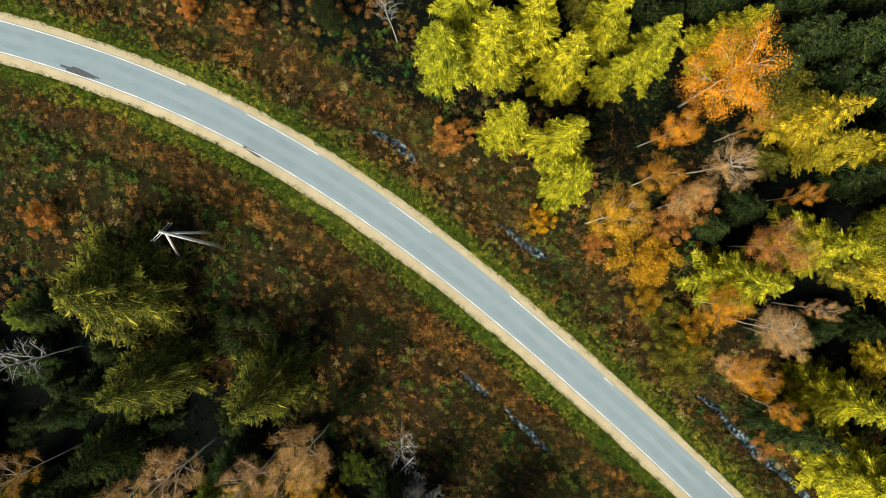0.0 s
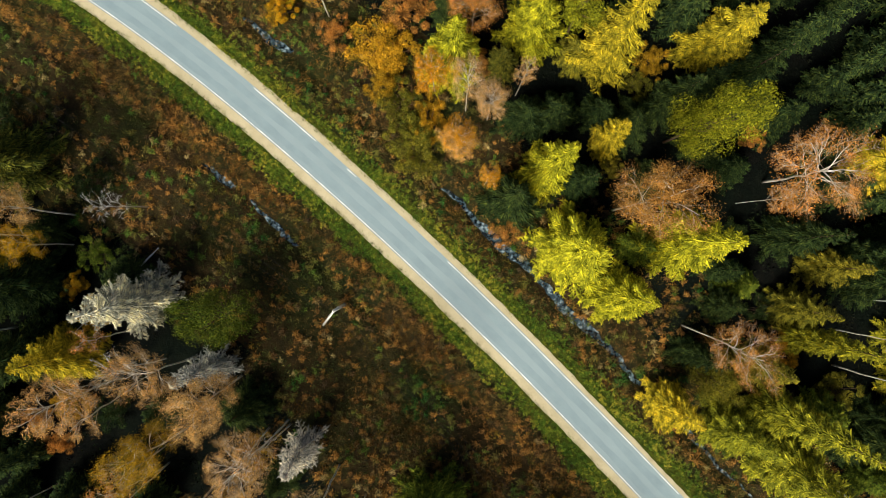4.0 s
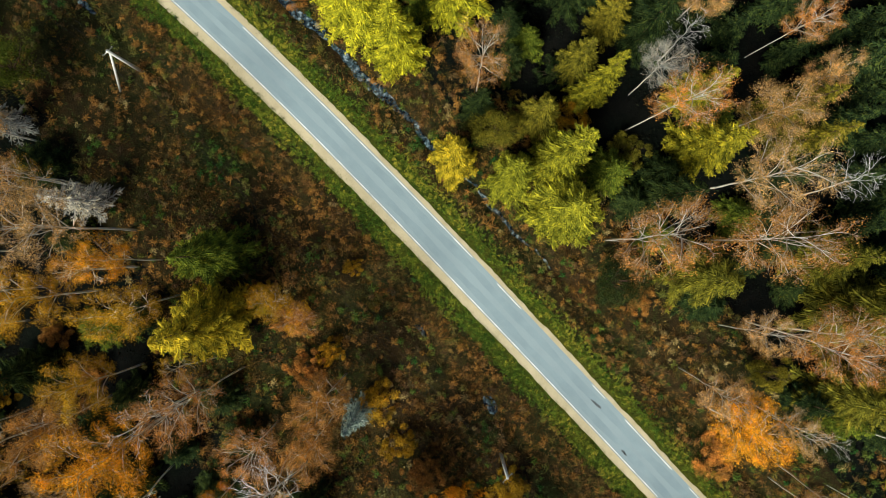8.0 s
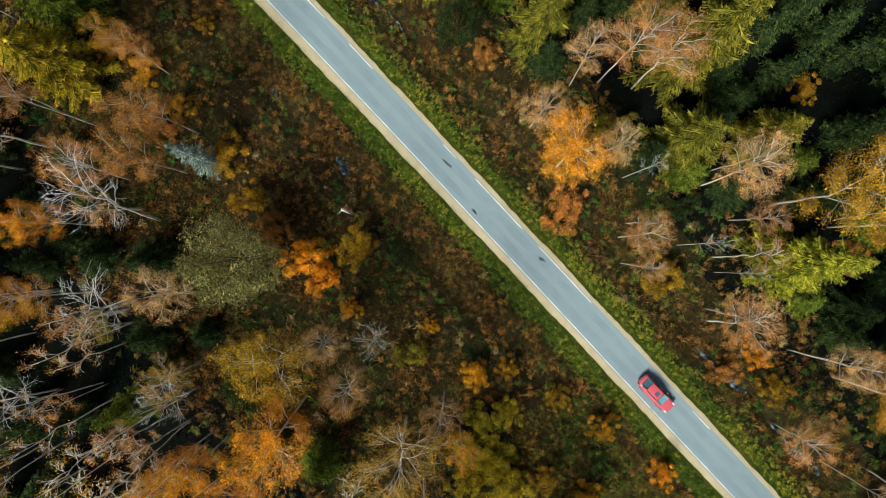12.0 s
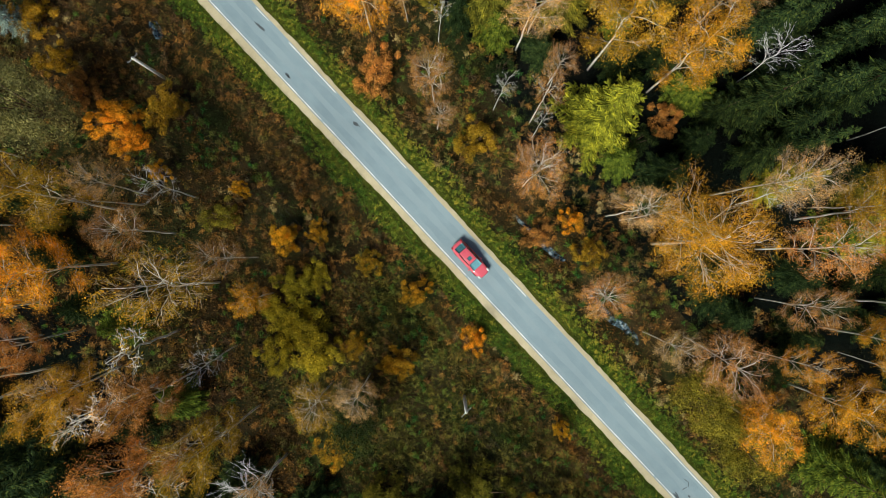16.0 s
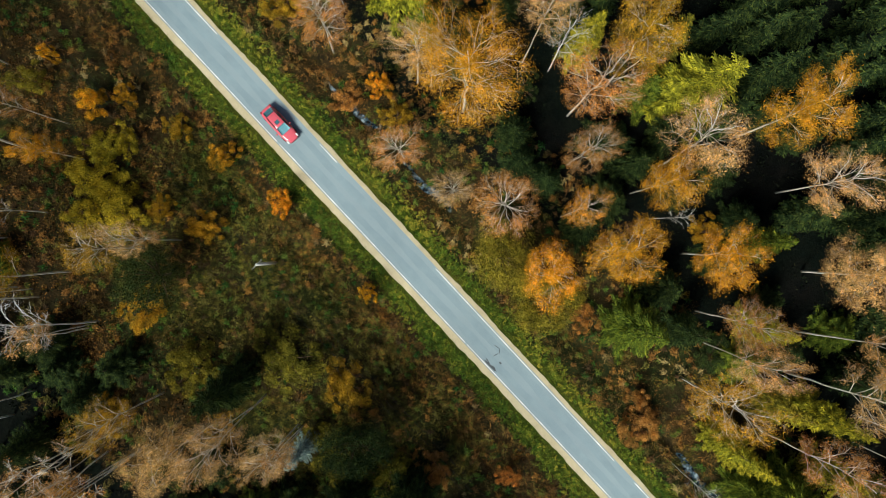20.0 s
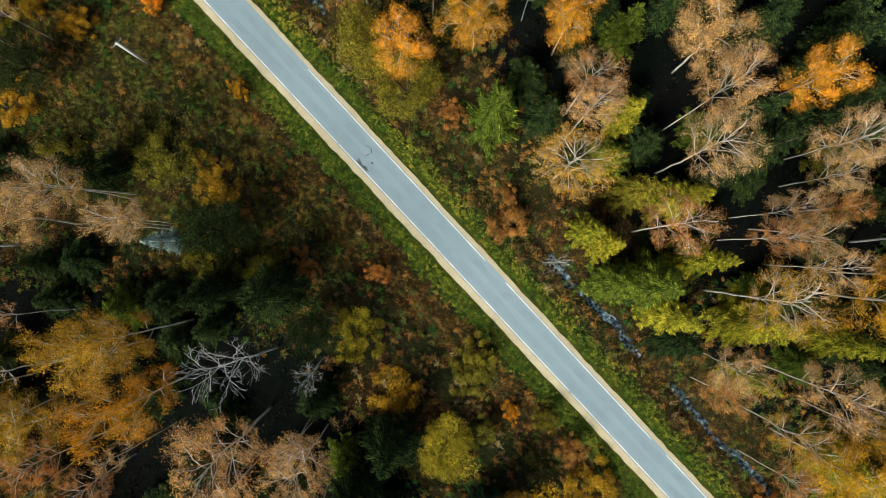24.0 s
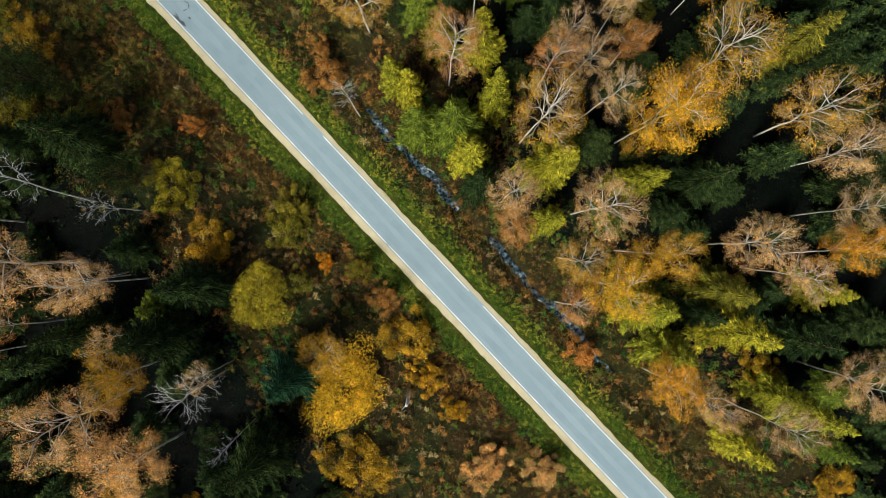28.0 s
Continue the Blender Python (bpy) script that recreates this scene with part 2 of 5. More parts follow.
MEADOW = soil("meadow_soil", (0.020, 0.015, 0.009), (0.05, 0.032, 0.014), (0.014, 0.019, 0.008), (0.032, 0.036, 0.012))
# near black: the deep shade under the trees is put into this soil's colour
SHADED_LITTER = soil("forest_litter", (0.004, 0.005, 0.005), (0.008, 0.008, 0.007), (0.0035, 0.006, 0.005), (0.007, 0.010, 0.007))
TURF = soil("verge_turf", (0.025, 0.045, 0.008), (0.06, 0.085, 0.012), (0.045, 0.055, 0.010), (0.10, 0.10, 0.017))

# one sheet of ground that runs to the horizon
us = np.concatenate([[-4000, -1500, -600, -300, -180], np.arange(-110, 300, 1.0), [340, 420, 600, 900, 1800, 4200]])
side_steps = np.concatenate([np.arange(0.6, 9.1, 0.4), [10, 11.5, 13, 15, 17, 19, 21, 24, 27, 31, 36, 42, 50, 60, 80, 120, 250, 700, 2000, 4000]])
verts, faces, idx = [], [], []
cols = None
for u in us:
    l, r = float(left_at(u)), float(right_at(u))
    row = [l - s for s in side_steps[::-1]] + [l + 0.2, (l + r) / 2, r - 0.2] + [r + s for s in side_steps]
    cols = len(row)
    hs = ground_height(np.full(cols, u), np.array(row))
    for v, h in zip(row, hs):
        verts.append(plan(u, v, float(h)))
for i in range(len(us) - 1):
    for k in range(cols - 1):
        q = i * cols + k
        faces.append((q, q + cols, q + cols + 1, q + 1))
        um = us[i]
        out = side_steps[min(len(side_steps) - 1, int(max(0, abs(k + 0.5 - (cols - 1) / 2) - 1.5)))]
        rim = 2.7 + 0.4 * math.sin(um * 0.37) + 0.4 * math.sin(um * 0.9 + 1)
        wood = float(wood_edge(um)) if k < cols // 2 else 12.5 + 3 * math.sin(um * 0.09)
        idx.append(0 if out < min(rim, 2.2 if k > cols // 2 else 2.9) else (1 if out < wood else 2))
tagged(new("ground", mesh_of("ground", verts, faces, [TURF, MEADOW, SHADED_LITTER], idx, flat=False)), "mossy autumn ground of grass, brown sedge and needle litter coloured as in deep shade", "ground", kind="structure")

RU = np.arange(-109, 299.5, 0.5)
RL, RR = left_at(RU), right_at(RU)
road = tagged(new("road", strip_mesh("road", RU, RL - 0.15, RR + 0.15, 0.0, 0.0, ASPHALT, 9)), "narrow pale grey asphalt road with worn edges", "road", kind="structure")


def on_road(name, me, label=""):
    ob = new(name, me)
    ob.parent = road
    return tagged(ob, label)


for s in (0.27, 0.73):
    c = RL + (RR - RL) * s
    on_road("wheel_track", strip_mesh("wheel_track", RU, c - 0.36 + wave(RU, s * 9, 0.12), c + 0.36 + wave(RU, s * 5, 0.12), 0.004, 0.004, WORN, 3), "darker worn strip where wheels run")
for side, edge, wide, seed in ((-1, RL, np.interp(RU, [30, 110], [1.08, 0.78]), 2.0), (1, RR, np.interp(RU, [20, 60], [0.9, 0.55]), 6.0)):
    rag = wave(RU, seed, 0.07) + np.array([random.uniform(-0.05, 0.05) for _ in RU])
    k = np.sqrt(1 + np.gradient(edge, RU) ** 2)
    ob = new("shoulder", strip_mesh("shoulder", RU, edge + side * 0.14, edge + side * np.maximum(0.25, wide + rag) * k, 0.006, -0.035, GRAVEL, 5))
    tagged(ob, "pale sandy gravel shoulder along the asphalt", "shoulder", kind="structure")


def dash(u0, u1, across, half=0.044, label=""):
    n = max(2, int((u1 - u0) * 2) + 1)
    uu = np.linspace(u0, u1, n)
    c = across(uu)
    k = np.sqrt(1 + np.gradient(c, uu) ** 2)
    w = half * (1 + 0.25 * np.sin(uu * 2.3)) * k
    on_road("painted_line", strip_mesh("painted_line", uu, c - w, c + w, 0.009, 0.009, PAINT, 2), label)


u = -109.0
while u < 298:       # the left edge line: long pieces with short worn gaps
    n = random.uniform(9, 22)
    dash(u, min(u + n, 298.5), left_at)
    u += n + random.choice((0.04, 0.05, 0.3, 0.06))
# the right edge line, worn and broken
dash(-109.0, -28.9, right_at, 0.042)
dash(-22.8, -15.0, right_at, 0.042)
dash(-6.9, -1.9, right_at, 0.042)
dash(7.8, 15.8, right_at, 0.042)
dash(19.9, 21.1, right_at, 0.042)
dash(33.3, 65.4, right_at, 0.042)
dash(69.0, 72.4, right_at, 0.042)
dash(82.7, 84.5, right_at, 0.042)
dash(87.4, 94.1, right_at, 0.042)
dash(96.6, 104.2, right_at, 0.042)
dash(119.0, 121.4, right_at, 0.042)
dash(135.6, 161.2, right_at, 0.042)
dash(164.2, 185.2, right_at, 0.042)
dash(187.3, 250.0, right_at, 0.042)
dash(251.0, 298.0, right_at, 0.042)


def patch(x, y, length, width, seed, label="dark tar patch on the asphalt", mat=None, turn=0.0):
    rng = random.Random(seed)
    u0, v0 = along(x, y)
    slope = float(left_at(u0 + 1) - left_at(u0 - 1)) / 2
    pts = []
    for i in range(22):
        a = i / 22 * math.tau
        r = 1 + rng.uniform(-0.28, 0.2)
        a0, b0 = math.cos(a) * length / 2 * r, math.sin(a) * width / 2 * r
        a1, b1 = a0 * math.cos(turn) - b0 * math.sin(turn), a0 * math.sin(turn) + b0 * math.cos(turn)
        pts.append(plan(u0 + a1, v0 + b1 + slope * a1, 0.0068))
    c = plan(u0, v0, 0.0068)
    me = mesh_of("tar_patch", pts + [c], [(i, (i + 1) % 22, 22) for i in range(22)][::-1], [mat or TAR])
    on_road("tar_patch", me, label)


patch(-35.29, 17.17, 3.60, 0.75, 1, turn=-0.05)
patch(69.85, -68.34, 0.80, 0.30, 2, turn=0.20)
patch(60.42, -58.81, 1.40, 0.25, 3, turn=0.10)
patch(63.24, -63.72, 0.50, 0.20, 4, turn=0.00)
patch(-18.56, 9.50, 2.20, 0.35, 9, turn=-0.10)
patch(63.06, -63.50, 0.50, 0.25, 10, turn=0.00)
patch(101.55, -105.00, 1.70, 0.22, 5, turn=0.05)
patch(101.35, -104.55, 0.70, 0.14, 6, turn=-0.20)
patch(101.90, -105.15, 0.55, 0.18, 7, turn=0.15)
patch(102.20, -103.15, 0.55, 0.09, 8, turn=0.30)
patch(102.47, -103.55, 0.60, 0.09, 11, turn=-0.75)
patch(102.10, -103.95, 0.60, 0.09, 12, turn=1.30)
patch(102.55, -104.73, 0.30, 0.20, 13, turn=0.0)


WIDTH = {}


def reach_of(me, part_=0.93):
    """The radius within which most of a crown lies."""
    co = np.zeros(len(me.vertices) * 3, np.float32)
    me.vertices.foreach_get("co", co)
    co = co.reshape(-1, 3)
    mid = co[:, :2].mean(0)
    WIDTH[me.name] = float(np.quantile(np.hypot(*(co[:, :2] - mid).T), part_))
    return me


# ---- trees: a few grown shapes of each kind, every tree an object of its own ----
def tube(path, radii, sides, verts, faces):
    """Adds a tapered tube along path (points) to verts and faces."""
    first = len(verts)
    n = len(path)
    for i, p in enumerate(path):
        d = (path[min(i + 1, n - 1)] - path[max(i - 1, 0)]).normalized()
        a = d.orthogonal().normalized()
        c = d.cross(a)
        for k in range(sides):
            t = k / sides * math.tau
            verts.append(tuple(p + (a * math.cos(t) + c * math.sin(t)) * radii[i]))
    for i in range(n - 1):
        for k in range(sides):
            q, w = first + i * sides + k, first + i * sides + (k + 1) % sides
            faces.append((q, w, w + sides, q + sides))
    faces.append(tuple(first + k for k in range(sides))[::-1])
    faces.append(tuple(first + (n - 1) * sides + k for k in range(sides)))


def spruce_shape(seed, thin=1.0, reach=3.6, spray=1.0, levels=25, step=0.21, sag=1.0, full=1.0):
    """Trunk and boughs of a spruce 17 m high: each bough a ridge with side branches whose needles hang to both sides.
    thin: the share of boughs left, spray: length of the side branches, full: width of the hanging needles."""
    rng = random.Random(seed)
    height = 17.0
    tris = []
    lean = Vector((rng.uniform(-0.3, 0.3), rng.uniform(-0.3, 0.3), 0))

    def ribbon(p, q, wide, hang):
        """A small roof of needles from p to q."""
        d = q - p
        side = Vector((-d.y, d.x, 0))
        side = side.normalized() * wide if side.length > 1e-4 else Vector((wide, 0, 0))
        down = Vector((0, 0, -hang))
        mid = p.lerp(q, 0.45) + Vector((0, 0, 0.03))
        for k in (-1, 1):
            w = mid + side * k * rng.uniform(0.8, 1.2) + down
            tris.append((p, w, mid) if k > 0 else (p, mid, w))
            tris.append((mid, w, q) if k > 0 else (mid, q, w))

    for i in range(levels):
        h = 0.10 + 0.875 * (i / (levels - 1)) ** 0.95
        z0 = h * height
        big = reach * (1 - h) ** 0.72 * rng.uniform(0.9, 1.06) + 0.15
        n = 7 if h < 0.6 else 5
        turn = rng.uniform(0, math.tau)
        for j in range(n):
            if rng.random() > thin:
                continue
            a = turn + j / n * math.tau + rng.uniform(-0.22, 0.22)
            ln = big * rng.uniform(0.68, 1.12)
            out = Vector((math.cos(a), math.sin(a), 0))
            side = Vector((-out.y, out.x, 0))
            droop, lift = rng.uniform(0.30, 0.55) * sag, rng.uniform(0.14, 0.34)
            curve = rng.uniform(-0.22, 0.22)

            def spot(t):
                return out * (ln * t) + side * (ln * curve * t * t) + lean * h + Vector((0, 0, z0 + ln * (-droop * t + lift * t * t) + 0.1))
            segs = max(2, int(ln / 0.55))
            for k in range(segs):
                ribbon(spot(k / segs), spot((k + 1.25) / segs), (0.065 + 0.018 * ln) * full, 0.12 * sag)
            m = max(2, int(ln / step))
            for k in range(m):
                t = 0.16 + 0.78 * (k + rng.uniform(0, 0.6)) / m
                w = ln * (0.36 - 0.24 * t) * spray * rng.uniform(0.7, 1.25) + 0.12
                for sign in (-1, 1):
                    p = spot(min(1, t + 0.04 * sign * rng.random()))
                    tip = p + out * w * rng.uniform(0.5, 0.85) + side * sign * w * 0.75 + Vector((0, 0, -w * rng.uniform(0.2, 0.6) * sag))
                    ribbon(p, tip, (0.027 + 0.030 * w) * full, 0.10 * sag)
                    along_ = tip - p
                    for q in (0.35, 0.7):
                        for k2 in (-1, 1):
                            f = p + along_ * (q + rng.uniform(-0.1, 0.1))
                            e = f + along_ * rng.uniform(0.22, 0.36) + Vector((-along_.y, along_.x, 0)) * k2 * rng.uniform(0.18, 0.34) + Vector((0, 0, -0.12 * sag * rng.random()))
                            g = f + along_ * (0.035 / max(0.2, along_.length)) * full * 2.2
                            tris.append((f, e, g) if k2 < 0 else (f, g, e))
    top = Vector((0, 0, height)) + lean
    for k in range(6):
        a = k / 6 * math.tau
        ribbon(top + Vector((0, 0, 0.4)), top + Vector((math.cos(a), math.sin(a), -1.2)) * 0.3, 0.07, 0.05)
    verts, faces = [], []
    tube([Vector((0, 0, -0.3)), lean * 0.5 + Vector((0, 0, height * 0.5)), top], [0.22, 0.13, 0.03], 7, verts, faces)
    return (mesh_of("trunk", verts, faces, [BROWN_BARK], flat=False), reach_of(tri_mesh("crown", [[tuple(p) for p in t] for t in tris], LEAVES["lime"]), 0.96))


def birch_shape(seed, leaves, limbs=12, spread=3.4, twigs=4, bend=0.7, clump=0.42, low=0.40, thick=1.0, fine=(0.034, 0.062), thin=1.0, girth=1.0):
    """White trunk and limbs, fine twigs and scattered leaves of a birch 18 m high with a crown of 3.4 m."""
    rng = random.Random(seed)
    height = 18.0
    path = [Vector((0, 0, -0.3))]
    drift = Vector((rng.uniform(-1, 1), rng.uniform(-1, 1), 0)) * bend * 0.22
    for i in range(1, 9):
        h = i / 8
        path.append(Vector((0, 0, h * height)) + drift * (i ** 1.25) * 0.35 + Vector((rng.uniform(-0.12, 0.12), rng.uniform(-0.12, 0.12), 0)) * i / 3)
    verts, faces, tv, tf, ends, arms = [], [], [], [], [], []
    tube(path, [0.15 * girth * (1 - 0.86 * i / 8) + 0.01 for i in range(9)], 6, verts, faces)

    def trunk_at(h):
        s = h * 8
        i = min(7, int(s))
        return path[i].lerp(path[i + 1], s - i)
    turn = rng.uniform(0, math.tau)
    for j in range(limbs):
        h = low + (0.96 - low) * (j + rng.uniform(0, 0.8)) / limbs
        a = turn + j * 2.399 + rng.uniform(-0.3, 0.3)
        prof = (1 - ((h - 0.55) / 0.62) ** 2 * 0.8) if h > 0.55 else 0.75
        ln = spread * max(0.4, prof) * rng.uniform(0.85, 1.15)
        out = Vector((math.cos(a), math.sin(a), 0))
        p0 = trunk_at(h)
        rise = rng.uniform(0.85, 1.55)
        limb = [p0]
        for k in range(1, 5):
            s = k / 4
            limb.append(p0 + out * ln * s + Vector((rng.uniform(-0.15, 0.15), rng.uniform(-0.15, 0.15), ln * rise * (s - 0.34 * s * s))))
        lv, lf = [], []
        tube(limb, [(0.036 * (1 - 0.70 * k / 4) + 0.005) * thick for k in range(5)], 4, lv, lf)
        arms.append(mesh_of("limb", lv, lf, [BIRCH_BARK], flat=False))
        for k in range(twigs + 2):
            s = 0.25 + 0.75 * (k + rng.random() * 0.7) / (twigs + 2)
            i = min(3, int(s * 4))
            q = limb[i].lerp(limb[i + 1], s * 4 - i)
            b = a + rng.choice((-1, 1)) * rng.uniform(0.25, 0.95)
            o = Vector((math.cos(b), math.sin(b), rng.uniform(0.1, 1.1)))
            tl = ln * (0.62 - 0.3 * s) * rng.uniform(0.7, 1.3)
            mid = q + o * tl * 0.55
            end = q + o * tl + Vector((0, 0, -0.25 * tl))
            tube([q, mid, end], [0.018 * thin, 0.014 * thin, 0.007 * thin], 3, tv, tf)
            ends += [mid, end, end]
            for _ in range(twigs):
                c = b + rng.uniform(-1.2, 1.2)
                st = mid.lerp(end, rng.random())
                e2 = st + Vector((math.cos(c), math.sin(c), rng.uniform(-0.4, 0.8))) * tl * rng.uniform(0.35, 0.75)
                tube([st, e2], [0.011 * thin, 0.006 * thin], 3, tv, tf)
                ends += [e2, st.lerp(e2, 0.6)]
    if leaves > 20000:     # leafy tops fill the middle of the crown
        for k in range(len(ends) // 6):
            h = rng.uniform(0.66, 1.0)
            ends.append(trunk_at(min(h, 0.999)) + Vector((rng.gauss(0, 0.5), rng.gauss(0, 0.5), 0.3)))
    n = leaves
    r = np.random.RandomState(seed)
    out = [mesh_of("trunk", verts, faces, [BIRCH_BARK], flat=False)] + arms + [reach_of(mesh_of("twig_mass", tv, tf, [TWIG]))]
    if n:
        e = np.array([tuple(p) for p in ends])
        c = e[r.randint(0, len(e), n)] + r.normal(0, clump, (n, 3)) * (1, 1, 0.9) + (0, 0, 0.12)
        size = r.uniform(*fine, (n, 1, 1))
        face = (c - (0, 0, height * (low + 0.18))) * (1, 1, 0.75) + r.normal(0, 0.6, (n, 3))
        out.append(reach_of(tri_mesh("crown", leaf_tris(c, face, size * 1.35, r), LEAVES["gold"])))
    return tuple(out)


def broadleaf_shape(seed, leaves=6000, height=11.0, spread=3.6, low=0.30, size=(0.07, 0.13), stems=1, lobes=13, wild=(0.30, 0.78), lobe=(0.24, 0.38)):
    """Short trunk and a dense crown of leaf-covered lobes with gaps between them."""
    rng, r = random.Random(seed), np.random.RandomState(seed)
    verts, faces, parts_ = [], [], []
    mids = []
    for j in range(lobes):
        a = j * 2.399 + rng.uniform(-0.4, 0.4)
        h = low + (0.94 - low) * (j + 0.5) / lobes
        q = math.sqrt(max(0.05, 1 - ((h - (low + 0.25)) / (0.80 - low)) ** 2)) if h > low + 0.25 else 0.85
        d = spread * q * rng.uniform(*wild)
        mids.append(Vector((math.cos(a) * d, math.sin(a) * d, h * height * rng.uniform(0.93, 1.05))))
    for s in range(stems):
        a = s / stems * math.tau
        foot = Vector((math.cos(a), math.sin(a), 0)) * (0.25 if stems > 1 else 0)
        tube([foot - Vector((0, 0, 0.2)), foot * 1.5 + Vector((0, 0, height * 0.4)), foot * 2 + Vector((0, 0, height * 0.8))],
             [0.02 * height ** 0.9 / stems ** 0.4, 0.014 * height ** 0.9 / stems ** 0.4, 0.02], 6, verts, faces)
    for mmid in mids[::2]:
        tube([Vector((0, 0, height * low)), mmid * 0.6 + Vector((0, 0, height * 0.1)), mmid], [0.008 * height, 0.005 * height, 0.012], 4, verts, faces)
    per = leaves // lobes
    for mmid in mids:
        rad = spread * rng.uniform(*lobe)
        d = r.normal(0, 1, (per, 3))
        d /= np.linalg.norm(d, axis=1)[:, None]
        lump = 1 + 0.22 * np.sin(d[:, 0] * 7 + seed) * np.sin(d[:, 1] * 6 + mmid.x) * np.cos(d[:, 2] * 5)
        p = np.array(mmid) + d * (rad * lump * r.uniform(0.62, 1.15, per))[:, None] * (1, 1, 0.85)
        parts_.append(leaf_tris(p, d, r.uniform(*size, (per, 1, 1)) * 1.3, r))
    return mesh_of("trunk", verts, faces, [BROWN_BARK], flat=False), reach_of(tri_mesh("crown", np.concatenate(parts_), LEAVES["olive"]))


SPRUCES = [spruce_shape(10 + i, levels=17, spray=0.85, sag=1.2, full=1.15) for i in range(6)]
DENSE_SPRUCES = [spruce_shape(30 + i, levels=18, spray=0.95, sag=0.9, full=1.45) for i in range(5)]
THIN_SPRUCES = [spruce_shape(40 + i, 0.85, levels=14, sag=1.2, full=1.3) for i in range(2)]
DEAD_SPRUCES = [spruce_shape(50 + i, 0.7, 1.7, 0.8, 22, 0.3, 1.0, 0.9) for i in range(3)]
BIRCHES = [birch_shape(60 + i, 30000, limbs=13, twigs=5, clump=0.34, thick=1.15) for i in range(6)]
BARE_BIRCHES = [birch_shape(80 + i, 18000, limbs=17, twigs=5, clump=0.25, bend=1.3, low=0.42 + 0.03 * i, thick=1.3, fine=(0.03, 0.055)) for i in range(7)]
LARGE_BIRCHES = [birch_shape(95 + i, 60000, limbs=20, twigs=4, clump=0.32, thick=0.9, fine=(0.021, 0.040)) for i in range(3)]
DEAD = [birch_shape(100 + i, 0, limbs=15, twigs=3, bend=2.0, low=0.45, thick=1.0, thin=0.9) for i in range(4)]
SLENDER = [birch_shape(110 + i, 2600, limbs=9, spread=2.0, twigs=3, bend=1.5, clump=0.25, low=0.62, thick=0.7, girth=0.75) for i in range(5)]
BROADLEAVES = [broadleaf_shape(120 + i, 30000, size=(0.035, 0.07), lobes=30, wild=(0.3, 0.95)) for i in range(4)]
SHRUBS = [broadleaf_shape(140 + i, 17000, 3.0, 1.7, 0.18, (0.02, 0.042), 5, 30, (0.15, 1.25), (0.14, 0.30)) for i in range(6)]
BARE_STEMS = [birch_shape(170 + i, 900, limbs=8, spread=1.5, twigs=3, bend=1.8, clump=0.25, low=0.55, thick=0.8, thin=0.9, girth=0.7) for i in range(5)]
PLANT = random.Random(5)
PLACED = []


def stand(name, x, y, shapes, reach, tall, tone, label, category, group, bark_mat=None, pick=None):
    """One plant on the ground: an empty at its foot, its parts below it on shared meshes."""
    u, v = along(x, y)
    foot = new(name)
    foot.empty_display_size = 0.3
    shape = PLANT.choice(shapes) if pick is None else shapes[pick % len(shapes)]
    PLACED.append((x, y, reach))
    wide = reach / WIDTH[shape[-1].name]
    foot.location = (x, y, float(ground_height(u, v)) - 0.05)
    foot.rotation_euler = (PLANT.uniform(-0.03, 0.03), PLANT.uniform(-0.03, 0.03), PLANT.uniform(0, math.tau))
    oval = PLANT.uniform(0.86, 1.16)
    foot.scale = (wide * oval, wide / oval, tall)
    for part_name, me in ((me.name.split(".")[0], me) for me in shape):
        ob = new(part_name, me)
        ob.parent = foot
        if part_name == "crown":
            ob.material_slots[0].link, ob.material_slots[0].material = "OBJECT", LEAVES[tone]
        elif part_name == "twig_mass":
            ob["kind"] = "stuff"
            if bark_mat:
                ob.material_slots[0].link, ob.material_slots[0].material = "OBJECT", bark_mat
        elif bark_mat:
            ob.material_slots[0].link, ob.material_slots[0].material = "OBJECT", bark_mat
    return tagged(foot, label, category, group)


def spruce(x, y, height, reach, tone):
    size = "tall" if height > 15 else "young"
    sunlit = tone in ("lime", "yellow", "fern")
    stand("spruce_tree", x, y, DENSE_SPRUCES if sunlit else SPRUCES, reach * (0.92 if sunlit else 1.0), height / 17, tone, f"{size} spruce with drooping {WORDS[tone]} boughs in the autumn forest", "spruce tree", "spruces in the forest")


def pale_spruce(x, y, height, reach, tone):
    stand("dying_spruce", x, y, THIN_SPRUCES if tone == "beige" else DEAD_SPRUCES, reach, height / 17, tone, f"dying spruce with {WORDS[tone]} bare drooping boughs", "spruce tree", "dying spruces", GREY_BARK)


def birch(x, y, height, reach, tone):
    stand("birch_tree", x, y, LARGE_BIRCHES if reach > 3.7 else BIRCHES, reach, height / 18, tone, f"white-stemmed birch with {WORDS[tone]} autumn leaves", "birch tree", "birches in leaf")


def bare_birch(x, y, height, reach, tone):
    stand("thin_birch", x, y, BARE_BIRCHES, reach, height / 18, tone, f"half-bare birch with white limbs and sparse {WORDS[tone]} leaves", "birch tree", "half-bare birches")


def slender_birch(x, y, height, reach, tone):
    stand("slender_birch", x, y, SLENDER, reach, height / 18, tone, f"tall bare-stemmed birch with a thin {WORDS[tone]} top", "birch tree", "slender birches")


def dead_tree(x, y, height, reach, tone):
    stand("bare_tree", x, y, DEAD, reach, height / 18, tone, f"leafless tree with {WORDS[tone]} forked limbs", "bare tree", "bare trees", GREY_BARK)


def broadleaf(x, y, height, reach, tone):
    stand("broadleaf_tree", x, y, BROADLEAVES, reach, height / 11, tone, f"broad-crowned tree with dense {WORDS[tone]} foliage", "tree", "broad-crowned trees")


def shrub(x, y, height, reach, tone):
    stand("shrub", x, y, SHRUBS, reach, height / 3.0, tone, f"bushy shrub with {WORDS[tone]} autumn leaves on the wet meadow", "shrub", "shrubs on the meadow")


